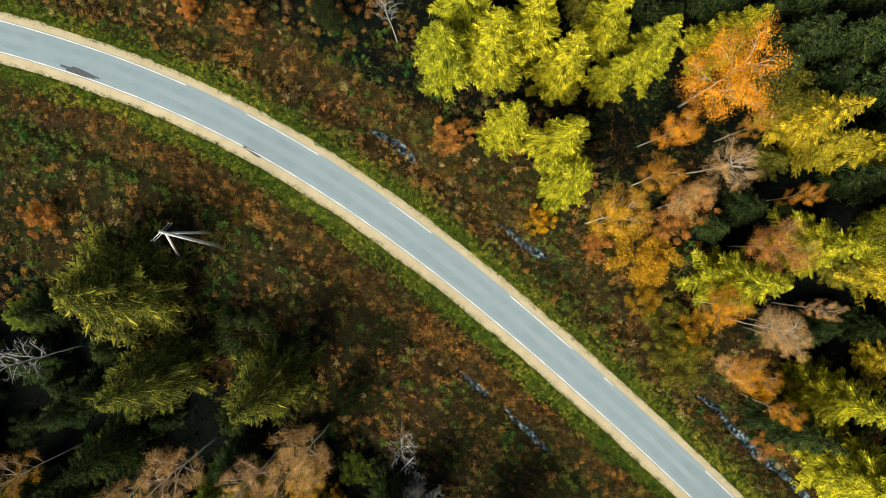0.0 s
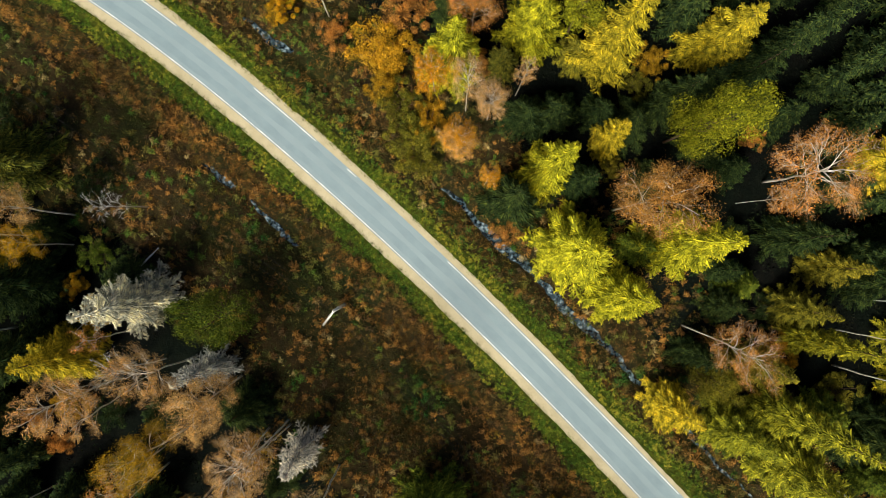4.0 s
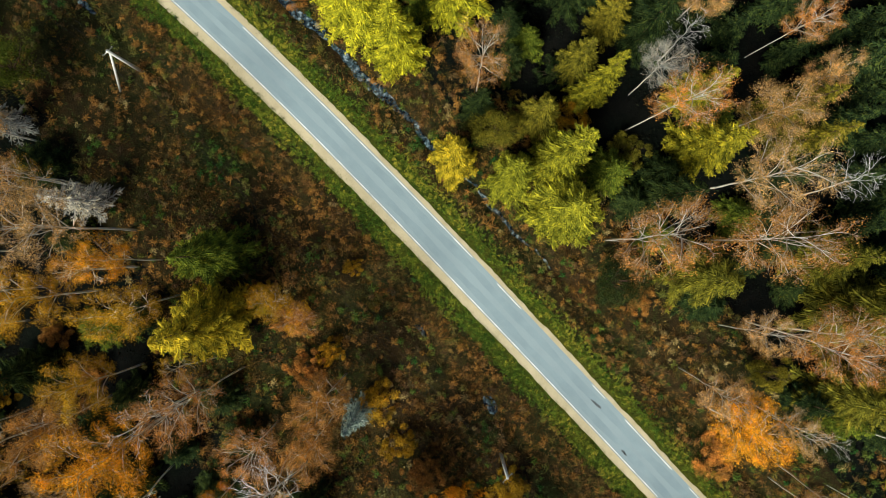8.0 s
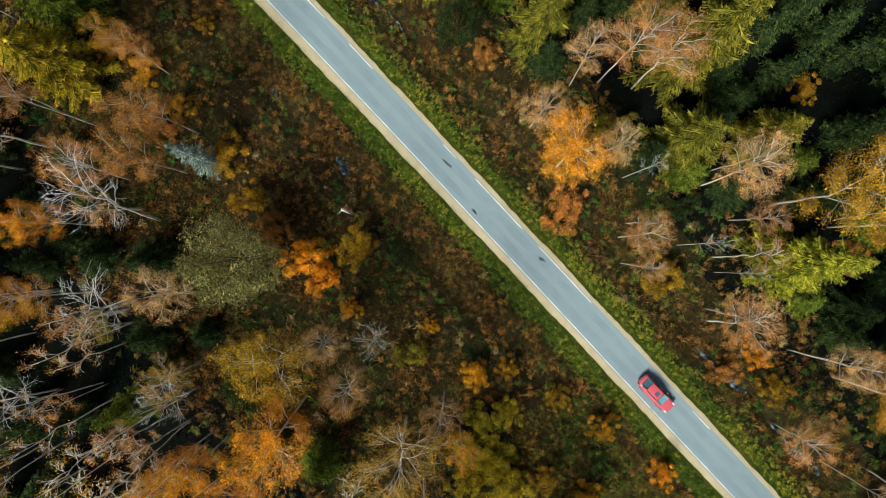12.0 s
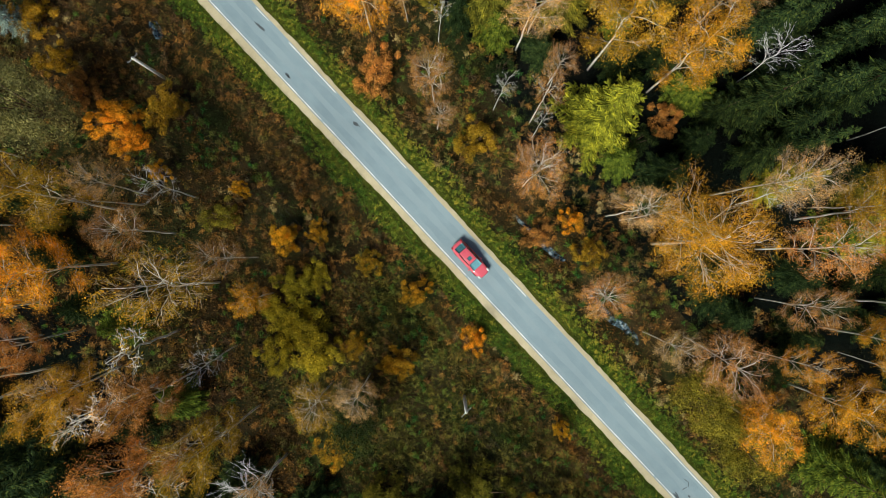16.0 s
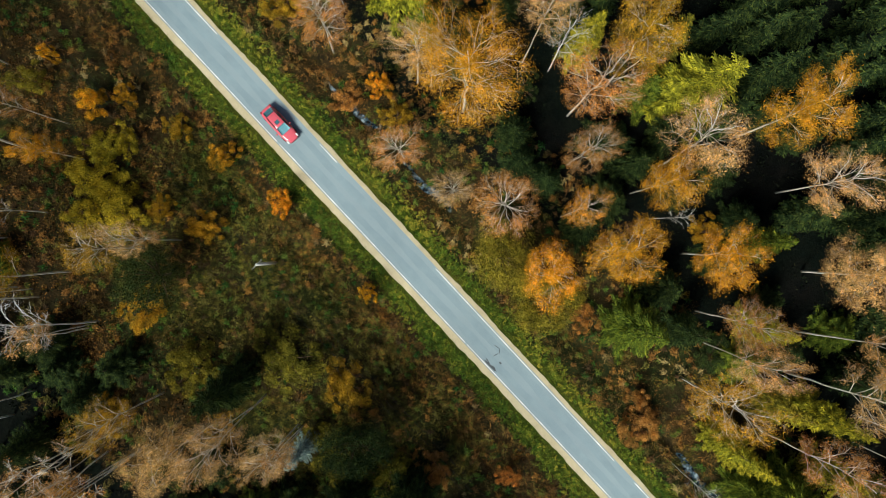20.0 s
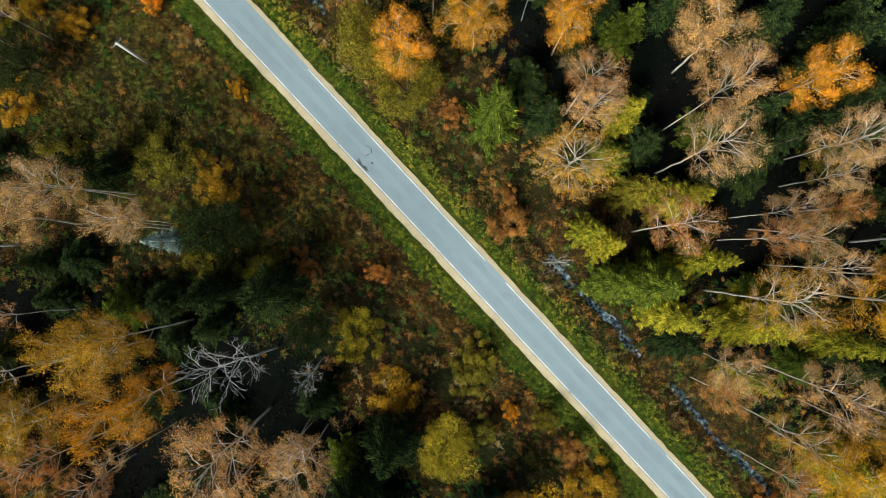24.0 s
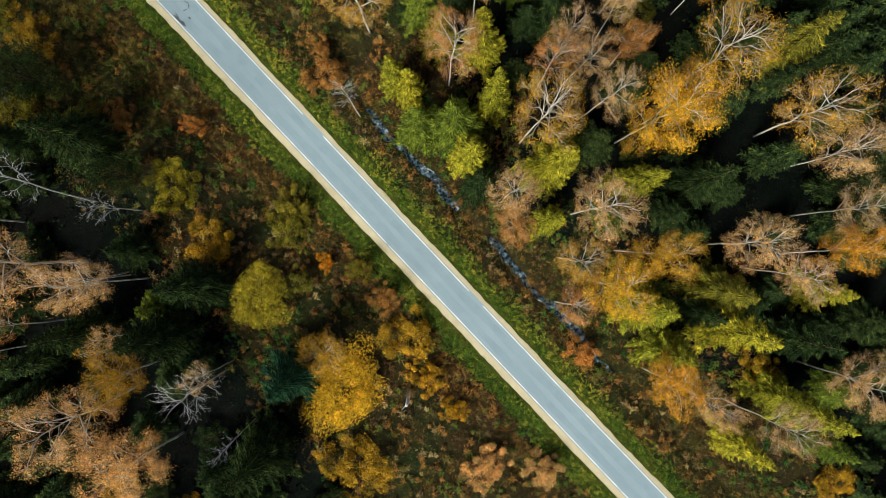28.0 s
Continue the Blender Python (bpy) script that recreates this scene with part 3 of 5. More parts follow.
# the plants, from the bend in the upper left to the end of the road
shrub(-24.1, 22.7, 3.3, 1.20, "rust")
shrub(-19.3, 21.9, 3.3, 1.60, "rust")
shrub(-38.2, 3.0, 3.3, 1.80, "rust")
broadleaf(-10.6, 21.4, 8.5, 1.49, "dark")
spruce(-29.3, -3.5, 15.1, 5.84, "moss")
dead_tree(-35.1, -9.4, 13.0, 1.89, "grey")
dead_tree(-4.4, 20.1, 13.0, 1.13, "grey")
spruce(2.1, 20.7, 15.1, 3.20, "lime")
spruce(8.0, 20.2, 16.0, 3.00, "lime")
spruce(14.6, 19.8, 16.0, 2.50, "lime")
spruce(15.2, 15.4, 14.0, 1.90, "lime")
spruce(0.1, 17.6, 15.1, 3.10, "lime")
spruce(-26.6, -12.1, 15.1, 4.04, "moss")
spruce(4.3, 18.0, 15.1, 3.50, "lime")
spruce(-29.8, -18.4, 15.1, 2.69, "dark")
shrub(-18.8, -8.2, 4.2, 3.02, "dark")
shrub(0.9, 10.7, 3.3, 1.99, "rust")
spruce(10.9, 16.4, 15.1, 2.78, "lime")
spruce(5.6, 11.2, 15.8, 2.31, "lime")
bare_birch(-21.9, -18.3, 15.2, 2.45, "tan")
spruce(-15.7, -12.2, 17.0, 4.00, "moss")
spruce(10.3, 10.0, 20.1, 2.49, "lime")
spruce(18.7, 17.6, 15.1, 2.69, "lime")
bare_birch(-15.5, -19.0, 15.2, 2.04, "tan")
spruce(11.3, 6.5, 13.4, 2.76, "lime")
spruce(-17.4, -22.6, 15.1, 2.29, "yellow")
shrub(-8.7, -14.0, 3.3, 1.86, "dark")
birch(-11.0, -17.0, 16.5, 2.33, "tan")
birch(-22.0, -27.9, 16.5, 2.61, "orange")
spruce(25.0, 18.9, 15.1, 2.69, "lime")
shrub(9.4, 2.6, 3.3, 1.49, "gold")
birch(-11.3, -19.9, 11.6, 1.55, "gold")
birch(19.0, 10.0, 14.8, 1.36, "orange")
birch(23.0, 13.9, 16.5, 3.31, "orange")
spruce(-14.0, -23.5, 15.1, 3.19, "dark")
birch(13.9, 2.5, 16.5, 1.99, "gold")
birch(18.4, 6.2, 11.6, 1.55, "orange")
dead_tree(-3.9, -16.2, 13.0, 1.32, "grey")
shrub(-8.1, -20.7, 3.3, 1.70, "green")
shrub(14.7, 0.6, 3.3, 1.60, "rust")
spruce(-14.0, -29.9, 15.1, 3.19, "dark")
birch(26.5, 10.5, 11.6, 0.97, "orange")
broadleaf(30.4, 14.0, 9.8, 2.34, "olive")
bare_birch(23.8, 7.4, 11.8, 2.13, "tan")
birch(20.9, 4.0, 11.6, 1.57, "tan")
shrub(-8.6, -26.7, 3.3, 1.62, "amber")
shrub(19.5, -1.5, 3.3, 3.19, "amber")
spruce(32.9, 11.7, 15.1, 2.69, "yellow")
spruce(-10.0, -30.2, 14.0, 2.90, "yellow")
slender_birch(-5.1, -28.2, 12.9, 1.25, "rust")
pale_spruce(-3.0, -25.1, 17.5, 2.90, "beige")
spruce(34.2, 9.5, 12.2, 2.14, "yellow")
birch(30.8, 4.6, 11.6, 0.89, "orange")
bare_birch(-6.5, -32.8, 15.2, 2.48, "tan")
slender_birch(-5.1, -31.4, 13.9, 1.25, "tan")
shrub(20.9, -6.2, 3.3, 2.15, "olive")
spruce(37.0, 9.1, 15.1, 2.29, "yellow")
spruce(25.7, -2.9, 16.7, 2.89, "lime")
slender_birch(-4.5, -33.4, 13.6, 1.66, "tan")
dead_tree(-2.1, -31.1, 13.0, 1.53, "grey")
birch(24.3, -4.9, 11.6, 1.57, "orange")
broadleaf(4.7, -26.5, 11.5, 2.91, "green")
spruce(41.8, 9.5, 12.2, 2.14, "lime")
spruce(33.5, 0.5, 15.1, 3.14, "lime")
shrub(22.8, -11.0, 3.3, 2.69, "olive")
bare_birch(27.3, -6.7, 15.2, 1.63, "tan")
pale_spruce(3.4, -31.2, 13.5, 1.80, "grey")
spruce(45.2, 8.9, 15.1, 2.29, "yellow")
broadleaf(37.3, 0.9, 20.9, 2.35, "lime")
bare_birch(29.4, -7.6, 11.6, 1.52, "tan")
birch(26.5, -10.7, 11.6, 1.57, "orange")
bare_birch(32.2, -5.2, 11.6, 0.95, "tan")
slender_birch(-2.3, -39.8, 12.9, 1.47, "rust")
birch(5.3, -32.8, 16.5, 2.31, "tan")
birch(0.3, -37.7, 16.5, 2.52, "amber")
slender_birch(-2.3, -41.8, 15.1, 1.61, "rust")
spruce(39.7, -2.5, 23.2, 2.81, "yellow")
birch(29.1, -14.1, 11.6, 0.99, "orange")
spruce(48.7, 5.4, 12.2, 1.91, "olive")
bare_birch(8.0, -37.9, 15.2, 2.69, "tan")
birch(2.6, -43.6, 16.5, 2.52, "tan")
slender_birch(9.9, -37.1, 12.3, 1.50, "amber")
slender_birch(1.9, -45.2, 12.9, 1.66, "amber")
spruce(34.2, -13.2, 19.2, 2.78, "lime")
spruce(31.3, -16.1, 15.1, 2.69, "dark")
slender_birch(10.2, -37.5, 15.8, 1.62, "rust")
slender_birch(7.2, -41.3, 12.7, 1.34, "amber")
slender_birch(2.2, -46.4, 15.2, 1.60, "tan")
shrub(31.1, -18.5, 3.3, 1.62, "rust")
spruce(40.6, -10.1, 12.2, 1.90, "yellow")
pale_spruce(11.7, -39.1, 12.6, 1.89, "grey")
spruce(37.6, -14.0, 12.2, 1.90, "dark")
spruce(50.6, -1.2, 15.1, 3.19, "yellow")
spruce(46.1, -6.7, 15.1, 2.28, "dark")
birch(5.8, -47.2, 16.5, 1.68, "orange")
bare_birch(14.9, -41.6, 21.8, 2.83, "tan")
broadleaf(46.8, -9.8, 21.2, 2.63, "lime")
spruce(53.4, -3.9, 15.1, 2.28, "dark")
spruce(37.0, -20.4, 16.8, 3.99, "lime")
birch(41.7, -16.5, 24.4, 2.80, "rust")
birch(11.5, -47.5, 16.5, 2.54, "amber")
slender_birch(14.7, -45.1, 13.9, 1.24, "amber")
birch(17.5, -44.5, 16.5, 1.89, "orange")
spruce(41.3, -24.6, 18.3, 2.82, "lime")
spruce(46.3, -19.8, 22.8, 3.43, "lime")
birch(19.2, -48.0, 16.5, 2.32, "amber")
slender_birch(7.1, -60.2, 13.6, 1.32, "tan")
spruce(23.8, -44.1, 13.5, 3.03, "green")
bare_birch(53.9, -15.8, 11.6, 1.30, "rust")
bare_birch(56.5, -13.7, 15.2, 3.93, "rust")
birch(12.4, -57.9, 16.5, 2.54, "rust")
birch(15.6, -54.8, 16.5, 2.11, "amber")
spruce(24.3, -50.0, 18.5, 3.50, "yellow")
shrub(27.5, -47.7, 3.3, 1.41, "gold")
bare_birch(48.6, -27.8, 19.1, 2.35, "rust")
spruce(57.0, -19.5, 15.1, 2.28, "dark")
slender_birch(22.9, -54.1, 12.3, 1.66, "amber")
birch(18.4, -59.5, 21.3, 2.96, "orange")
birch(30.0, -48.1, 10.0, 1.69, "amber")
spruce(65.7, -12.7, 15.1, 3.19, "yellow")
spruce(48.5, -30.1, 12.2, 1.66, "dark")
bare_birch(25.6, -55.1, 22.7, 2.43, "rust")
shrub(31.0, -49.9, 3.3, 1.51, "gold")
spruce(46.2, -35.1, 13.1, 2.35, "yellow")
shrub(36.4, -45.3, 3.3, 0.97, "amber")
broadleaf(50.1, -32.4, 9.2, 2.00, "olive")
birch(32.8, -50.0, 11.6, 1.60, "rust")
spruce(60.9, -22.0, 12.2, 1.90, "olive")
spruce(58.0, -25.6, 12.2, 1.90, "olive")
spruce(54.2, -31.0, 12.2, 2.15, "olive")
spruce(67.5, -19.5, 15.1, 2.28, "dark")
spruce(64.3, -23.2, 15.1, 2.74, "dark")
shrub(32.3, -55.3, 3.3, 2.03, "rust")
shrub(34.2, -53.4, 3.3, 1.41, "amber")
spruce(59.4, -28.6, 18.4, 1.95, "fern")
spruce(51.6, -36.9, 15.1, 2.51, "fern")
bare_birch(28.9, -60.5, 15.2, 2.50, "rust")
spruce(55.9, -35.2, 22.1, 2.66, "fern")
birch(26.0, -65.0, 16.5, 1.71, "orange")
dead_tree(66.3, -25.2, 13.0, 1.54, "grey")
birch(35.7, -55.8, 16.5, 2.14, "rust")
bare_birch(63.7, -28.2, 15.2, 1.86, "grey")
slender_birch(21.0, -71.5, 14.5, 1.34, "rust")
birch(21.9, -71.5, 16.5, 2.57, "amber")
slender_birch(30.3, -63.4, 13.4, 1.70, "tan")
birch(34.6, -59.8, 16.5, 2.11, "rust")
bare_birch(63.4, -31.7, 19.7, 2.54, "rust")
spruce(56.6, -39.6, 17.8, 3.72, "fern")
dead_tree(31.8, -64.5, 18.2, 3.10, "grey")
pale_spruce(37.3, -59.0, 12.6, 1.33, "blue")
shrub(38.8, -58.0, 3.3, 2.06, "amber")
spruce(68.9, -28.8, 15.1, 2.29, "fern")
bare_birch(75.2, -24.5, 15.2, 1.87, "rust")
dead_tree(29.2, -72.5, 13.1, 3.31, "grey")
slender_birch(28.9, -73.5, 15.4, 1.20, "rust")
spruce(68.9, -34.0, 17.8, 2.64, "fern")
dead_tree(21.8, -81.3, 13.0, 2.73, "grey")
shrub(41.1, -62.5, 3.3, 1.64, "amber")
slender_birch(29.4, -74.6, 14.3, 1.64, "amber")
bare_birch(61.4, -42.6, 22.7, 3.16, "rust")
spruce(66.2, -38.4, 15.1, 2.29, "dark")
spruce(76.7, -30.6, 15.1, 2.29, "olive")
slender_birch(26.6, -80.8, 12.8, 1.41, "rust")
broadleaf(61.3, -46.4, 9.6, 2.25, "dark")
bare_birch(70.6, -37.7, 22.9, 2.79, "tan")
shrub(43.3, -65.5, 3.3, 2.05, "rust")
broadleaf(41.9, -68.2, 16.7, 3.60, "sage")
spruce(78.1, -33.4, 15.1, 2.29, "olive")
shrub(64.1, -48.5, 3.3, 1.64, "rust")
bare_birch(71.3, -42.6, 20.6, 3.47, "rust")
shrub(46.5, -68.1, 3.3, 2.42, "orange")
spruce(69.3, -45.8, 14.0, 3.26, "olive")
slender_birch(32.8, -82.5, 13.7, 1.28, "rust")
dead_tree(35.5, -81.2, 13.0, 2.34, "grey")
shrub(48.3, -70.2, 3.3, 1.64, "orange")
shrub(51.8, -66.9, 3.3, 2.08, "amber")
dead_tree(80.7, -38.2, 13.0, 1.93, "grey")
slender_birch(35.1, -84.2, 13.0, 1.60, "tan")
slender_birch(34.5, -87.5, 14.1, 1.52, "amber")
slender_birch(36.8, -86.4, 12.2, 1.51, "rust")
birch(46.5, -76.8, 21.3, 3.00, "amber")
bare_birch(72.6, -51.0, 15.2, 1.90, "tan")
bare_birch(68.6, -55.2, 15.2, 1.90, "tan")
shrub(51.0, -73.2, 3.3, 1.09, "gold")
spruce(80.5, -44.1, 15.1, 2.79, "olive")
bare_birch(49.4, -75.3, 15.2, 1.69, "tan")
birch(38.9, -85.8, 16.5, 2.52, "orange")
slender_birch(49.0, -76.3, 13.7, 1.49, "amber")
bare_birch(75.4, -50.7, 21.8, 2.50, "rust")
birch(46.4, -82.0, 21.5, 2.94, "orange")
dead_tree(36.3, -92.1, 13.0, 2.30, "grey")
dead_tree(54.3, -75.6, 13.0, 1.64, "grey")
bare_birch(78.8, -51.3, 15.2, 2.70, "rust")
birch(71.3, -59.1, 14.4, 3.04, "orange")
bare_birch(52.2, -79.1, 15.2, 2.11, "rust")
birch(42.8, -88.5, 16.5, 2.10, "rust")
spruce(82.8, -49.0, 22.9, 4.33, "olive")
bare_birch(74.9, -58.2, 15.2, 1.66, "tan")
shrub(58.9, -74.8, 3.3, 0.88, "gold")
shrub(57.0, -77.5, 3.3, 1.64, "olive")
shrub(72.0, -63.3, 3.3, 2.41, "rust")
slender_birch(45.1, -92.6, 14.2, 1.65, "tan")
dead_tree(77.9, -60.2, 13.0, 0.97, "grey")
birch(46.9, -92.1, 16.5, 2.52, "amber")
spruce(82.7, -57.0, 14.3, 3.52, "olive")
bare_birch(56.4, -83.9, 21.0, 3.24, "amber")
bare_birch(60.2, -81.4, 15.2, 1.69, "rust")
shrub(63.2, -79.4, 3.3, 1.51, "gold")
slender_birch(78.2, -64.7, 12.9, 1.42, "amber")
bare_birch(77.5, -66.1, 14.1, 1.89, "rust")
shrub(66.4, -78.9, 3.3, 1.18, "amber")
slender_birch(86.6, -59.5, 13.7, 1.33, "rust")
bare_birch(77.8, -68.7, 11.6, 1.30, "rust")
bare_birch(85.5, -61.0, 15.1, 2.74, "tan")
birch(61.7, -84.9, 11.6, 1.44, "orange")
birch(54.1, -92.6, 16.5, 2.51, "rust")
spruce(89.8, -57.1, 15.1, 2.79, "olive")
dead_tree(58.1, -90.1, 13.0, 1.53, "grey")
shrub(64.1, -84.2, 3.3, 1.89, "yellow")
shrub(62.5, -86.6, 3.3, 2.13, "yellow")
shrub(66.5, -83.1, 3.3, 1.62, "yellow")
dead_tree(83.3, -66.9, 13.0, 0.95, "tan")
shrub(81.5, -70.1, 3.3, 2.05, "amber")
shrub(64.6, -88.0, 3.3, 2.26, "yellow")
birch(55.3, -97.4, 23.4, 3.02, "rust")
bare_birch(88.6, -64.4, 11.6, 1.51, "rust")
shrub(62.5, -90.6, 3.3, 1.92, "yellow")
shrub(71.3, -82.0, 3.3, 1.35, "amber")
slender_birch(56.6, -97.6, 13.3, 1.20, "tan")
slender_birch(86.9, -68.1, 15.6, 1.62, "rust")
birch(92.6, -62.9, 22.2, 3.48, "amber")
slender_birch(57.3, -98.4, 15.4, 1.55, "rust")
birch(60.5, -95.9, 20.6, 2.56, "amber")
dead_tree(87.1, -69.6, 13.0, 0.76, "tan")
shrub(66.2, -90.7, 4.2, 2.65, "yellow")
slender_birch(86.1, -73.2, 12.8, 1.22, "rust")
shrub(70.0, -89.8, 3.3, 1.39, "amber")
shrub(75.8, -84.8, 3.3, 1.50, "amber")
bare_birch(86.2, -74.4, 12.1, 2.64, "rust")
bare_birch(67.6, -93.6, 13.7, 2.03, "amber")
spruce(92.7, -68.7, 17.8, 3.72, "fern")
bare_birch(102.5, -59.1, 15.2, 2.48, "tan")
birch(98.4, -65.1, 21.9, 2.92, "orange")
slender_birch(62.4, -101.1, 13.0, 1.50, "tan")
slender_birch(99.3, -64.3, 12.5, 1.67, "rust")
slender_birch(62.3, -101.4, 15.1, 1.51, "tan")
dead_tree(63.1, -100.8, 17.4, 2.52, "grey")
bare_birch(71.3, -92.8, 15.2, 1.66, "tan")
shrub(73.9, -91.7, 3.3, 1.72, "amber")
broadleaf(70.3, -96.1, 10.4, 2.69, "dark")
shrub(87.6, -79.4, 3.3, 1.61, "rust")
shrub(68.3, -99.5, 3.3, 2.15, "amber")
shrub(90.8, -77.8, 3.3, 1.29, "orange")
shrub(81.5, -89.3, 3.3, 1.34, "orange")
dead_tree(107.2, -64.1, 13.0, 1.92, "grey")
bare_birch(94.4, -77.3, 14.7, 2.29, "tan")
slender_birch(95.7, -77.7, 13.0, 1.30, "tan")
shrub(92.4, -81.0, 3.3, 1.61, "amber")
spruce(106.9, -67.3, 15.1, 2.72, "dark")
shrub(64.9, -109.7, 3.3, 2.14, "amber")
slender_birch(61.9, -112.7, 14.9, 1.68, "tan")
slender_birch(63.6, -113.0, 13.3, 1.36, "tan")
shrub(72.6, -105.1, 3.3, 2.68, "olive")
bare_birch(93.1, -84.7, 9.8, 2.31, "rust")
birch(98.9, -80.0, 20.7, 4.27, "orange")
bare_birch(104.7, -75.2, 21.4, 2.26, "tan")
slender_birch(67.7, -113.0, 15.1, 1.41, "amber")
spruce(115.5, -65.9, 15.1, 2.72, "dark")
dead_tree(107.2, -76.1, 13.0, 1.92, "grey")
spruce(77.1, -106.3, 15.1, 2.27, "dark")
spruce(109.9, -74.2, 12.2, 2.13, "fern")
birch(74.3, -110.9, 16.5, 2.52, "tan")
shrub(81.7, -104.3, 3.3, 3.22, "olive")
bare_birch(98.0, -88.6, 15.2, 1.65, "tan")
bare_birch(79.6, -107.9, 21.1, 2.27, "tan")
shrub(89.8, -97.9, 3.3, 0.96, "gold")
slender_birch(79.3, -108.4, 14.7, 1.24, "amber")
slender_birch(118.1, -69.8, 13.8, 1.22, "amber")
bare_birch(109.1, -80.5, 18.4, 2.95, "rust")
birch(112.9, -77.6, 20.8, 2.75, "amber")
slender_birch(114.3, -76.4, 12.3, 1.68, "rust")
bare_birch(102.1, -89.1, 15.2, 2.68, "rust")
spruce(117.3, -74.6, 12.2, 2.13, "olive")
slender_birch(74.3, -119.1, 16.0, 1.49, "rust")
bare_birch(82.9, -110.7, 14.3, 2.08, "tan")
shrub(87.4, -106.7, 3.3, 2.41, "amber")
slender_birch(83.2, -111.0, 13.8, 1.38, "rust")
slender_birch(82.9, -111.3, 12.8, 1.42, "tan")
bare_birch(109.1, -85.3, 15.2, 2.06, "rust")
broadleaf(102.6, -94.4, 10.9, 3.03, "olive")
spruce(119.2, -79.2, 18.2, 3.68, "fern")
bare_birch(108.5, -90.4, 15.2, 1.65, "orange")
shrub(86.5, -113.0, 3.3, 2.69, "olive")
broadleaf(89.0, -111.6, 10.8, 2.92, "dark")
birch(106.5, -95.9, 12.9, 2.55, "orange")
birch(80.7, -122.2, 16.5, 3.15, "amber")
birch(115.3, -88.1, 16.5, 2.17, "orange")
birch(75.3, -128.1, 16.5, 2.94, "amber")
bare_birch(118.1, -85.4, 18.7, 2.94, "tan")
broadleaf(106.2, -98.4, 10.6, 2.85, "olive")
birch(85.0, -120.2, 24.4, 2.25, "amber")
spruce(87.8, -117.5, 12.2, 2.14, "dark")
birch(112.4, -93.7, 14.7, 2.78, "orange")
shrub(91.9, -115.5, 3.3, 2.14, "olive")
dead_tree(117.2, -90.6, 13.0, 0.76, "tan")
birch(125.2, -82.7, 19.2, 2.61, "orange")
slender_birch(75.5, -132.7, 12.5, 1.23, "amber")
shrub(110.4, -100.2, 3.3, 1.41, "rust")
spruce(93.7, -117.2, 15.1, 2.96, "dark")
birch(86.1, -124.9, 24.4, 2.62, "orange")
shrub(96.2, -115.0, 3.3, 1.61, "rust")
slender_birch(83.3, -130.4, 15.9, 1.41, "tan")
birch(120.2, -94.0, 16.5, 2.31, "orange")
spruce(114.2, -100.8, 15.0, 2.72, "green")
dead_tree(93.3, -122.9, 23.7, 2.49, "white")
bare_birch(129.6, -88.0, 15.2, 2.88, "tan")
broadleaf(97.1, -120.6, 9.1, 1.90, "dark")
shrub(103.2, -115.5, 3.3, 1.21, "rust")
spruce(126.2, -92.9, 12.2, 2.14, "green")
spruce(119.0, -101.1, 12.2, 1.89, "dark")
bare_birch(121.7, -99.6, 18.0, 2.19, "rust")
bare_birch(92.7, -128.8, 23.2, 3.33, "tan")
dead_tree(97.9, -123.8, 13.0, 1.34, "grey")
shrub(101.3, -121.3, 3.3, 2.69, "yellow")
bare_birch(121.5, -102.3, 21.3, 1.89, "tan")
shrub(115.8, -108.0, 3.3, 1.21, "rust")
slender_birch(91.0, -134.5, 15.3, 1.35, "rust")
slender_birch(96.6, -129.8, 13.0, 1.70, "tan")
bare_birch(120.4, -106.2, 16.7, 3.04, "amber")
shrub(116.0, -110.7, 3.3, 2.01, "rust")
spruce(126.0, -100.7, 12.2, 1.90, "fern")
slender_birch(96.9, -130.1, 12.7, 1.54, "tan")
birch(132.1, -95.7, 16.5, 2.94, "tan")
bare_birch(98.3, -130.5, 18.7, 2.45, "tan")
spruce(94.6, -135.6, 15.1, 2.29, "dark")
bare_birch(131.0, -101.5, 22.4, 2.32, "tan")
shrub(105.2, -127.5, 3.3, 2.70, "amber")
dead_tree(119.4, -114.5, 13.0, 1.07, "grey")
slender_birch(98.6, -135.6, 14.6, 1.30, "tan")
spruce(123.2, -111.4, 12.2, 1.62, "fern")
spruce(127.2, -107.8, 12.2, 1.90, "olive")
slender_birch(99.7, -136.0, 14.4, 1.47, "amber")
spruce(104.8, -131.0, 15.1, 2.65, "dark")
bare_birch(130.5, -105.6, 21.5, 2.58, "tan")
shrub(113.1, -123.7, 3.3, 2.15, "olive")
spruce(101.4, -135.6, 15.1, 2.74, "dark")
spruce(124.5, -112.7, 12.2, 1.63, "fern")
shrub(112.3, -125.4, 3.3, 2.27, "olive")
bare_birch(97.8, -140.9, 20.7, 3.09, "tan")
birch(140.3, -98.9, 16.5, 2.52, "orange")
bare_birch(128.2, -111.4, 17.7, 2.40, "rust")
spruce(131.3, -108.5, 15.1, 2.30, "fern")
spruce(125.4, -116.4, 12.2, 2.14, "green")
broadleaf(109.9, -132.2, 4.2, 2.90, "yellow")
spruce(137.9, -104.3, 15.1, 2.51, "dark")
shrub(113.4, -131.0, 3.3, 1.51, "olive")
spruce(128.9, -116.2, 14.8, 2.75, "green")
shrub(116.3, -128.9, 3.3, 0.97, "orange")
slender_birch(106.7, -138.7, 13.0, 1.41, "tan")
dead_tree(106.1, -139.6, 13.0, 2.32, "grey")
spruce(132.3, -114.1, 17.9, 1.85, "fern")
bare_birch(143.2, -104.2, 15.2, 2.91, "tan")
birch(101.8, -145.8, 16.5, 2.97, "tan")
bare_birch(137.8, -110.0, 15.2, 1.75, "tan")
spruce(129.9, -118.9, 15.1, 2.30, "fern")
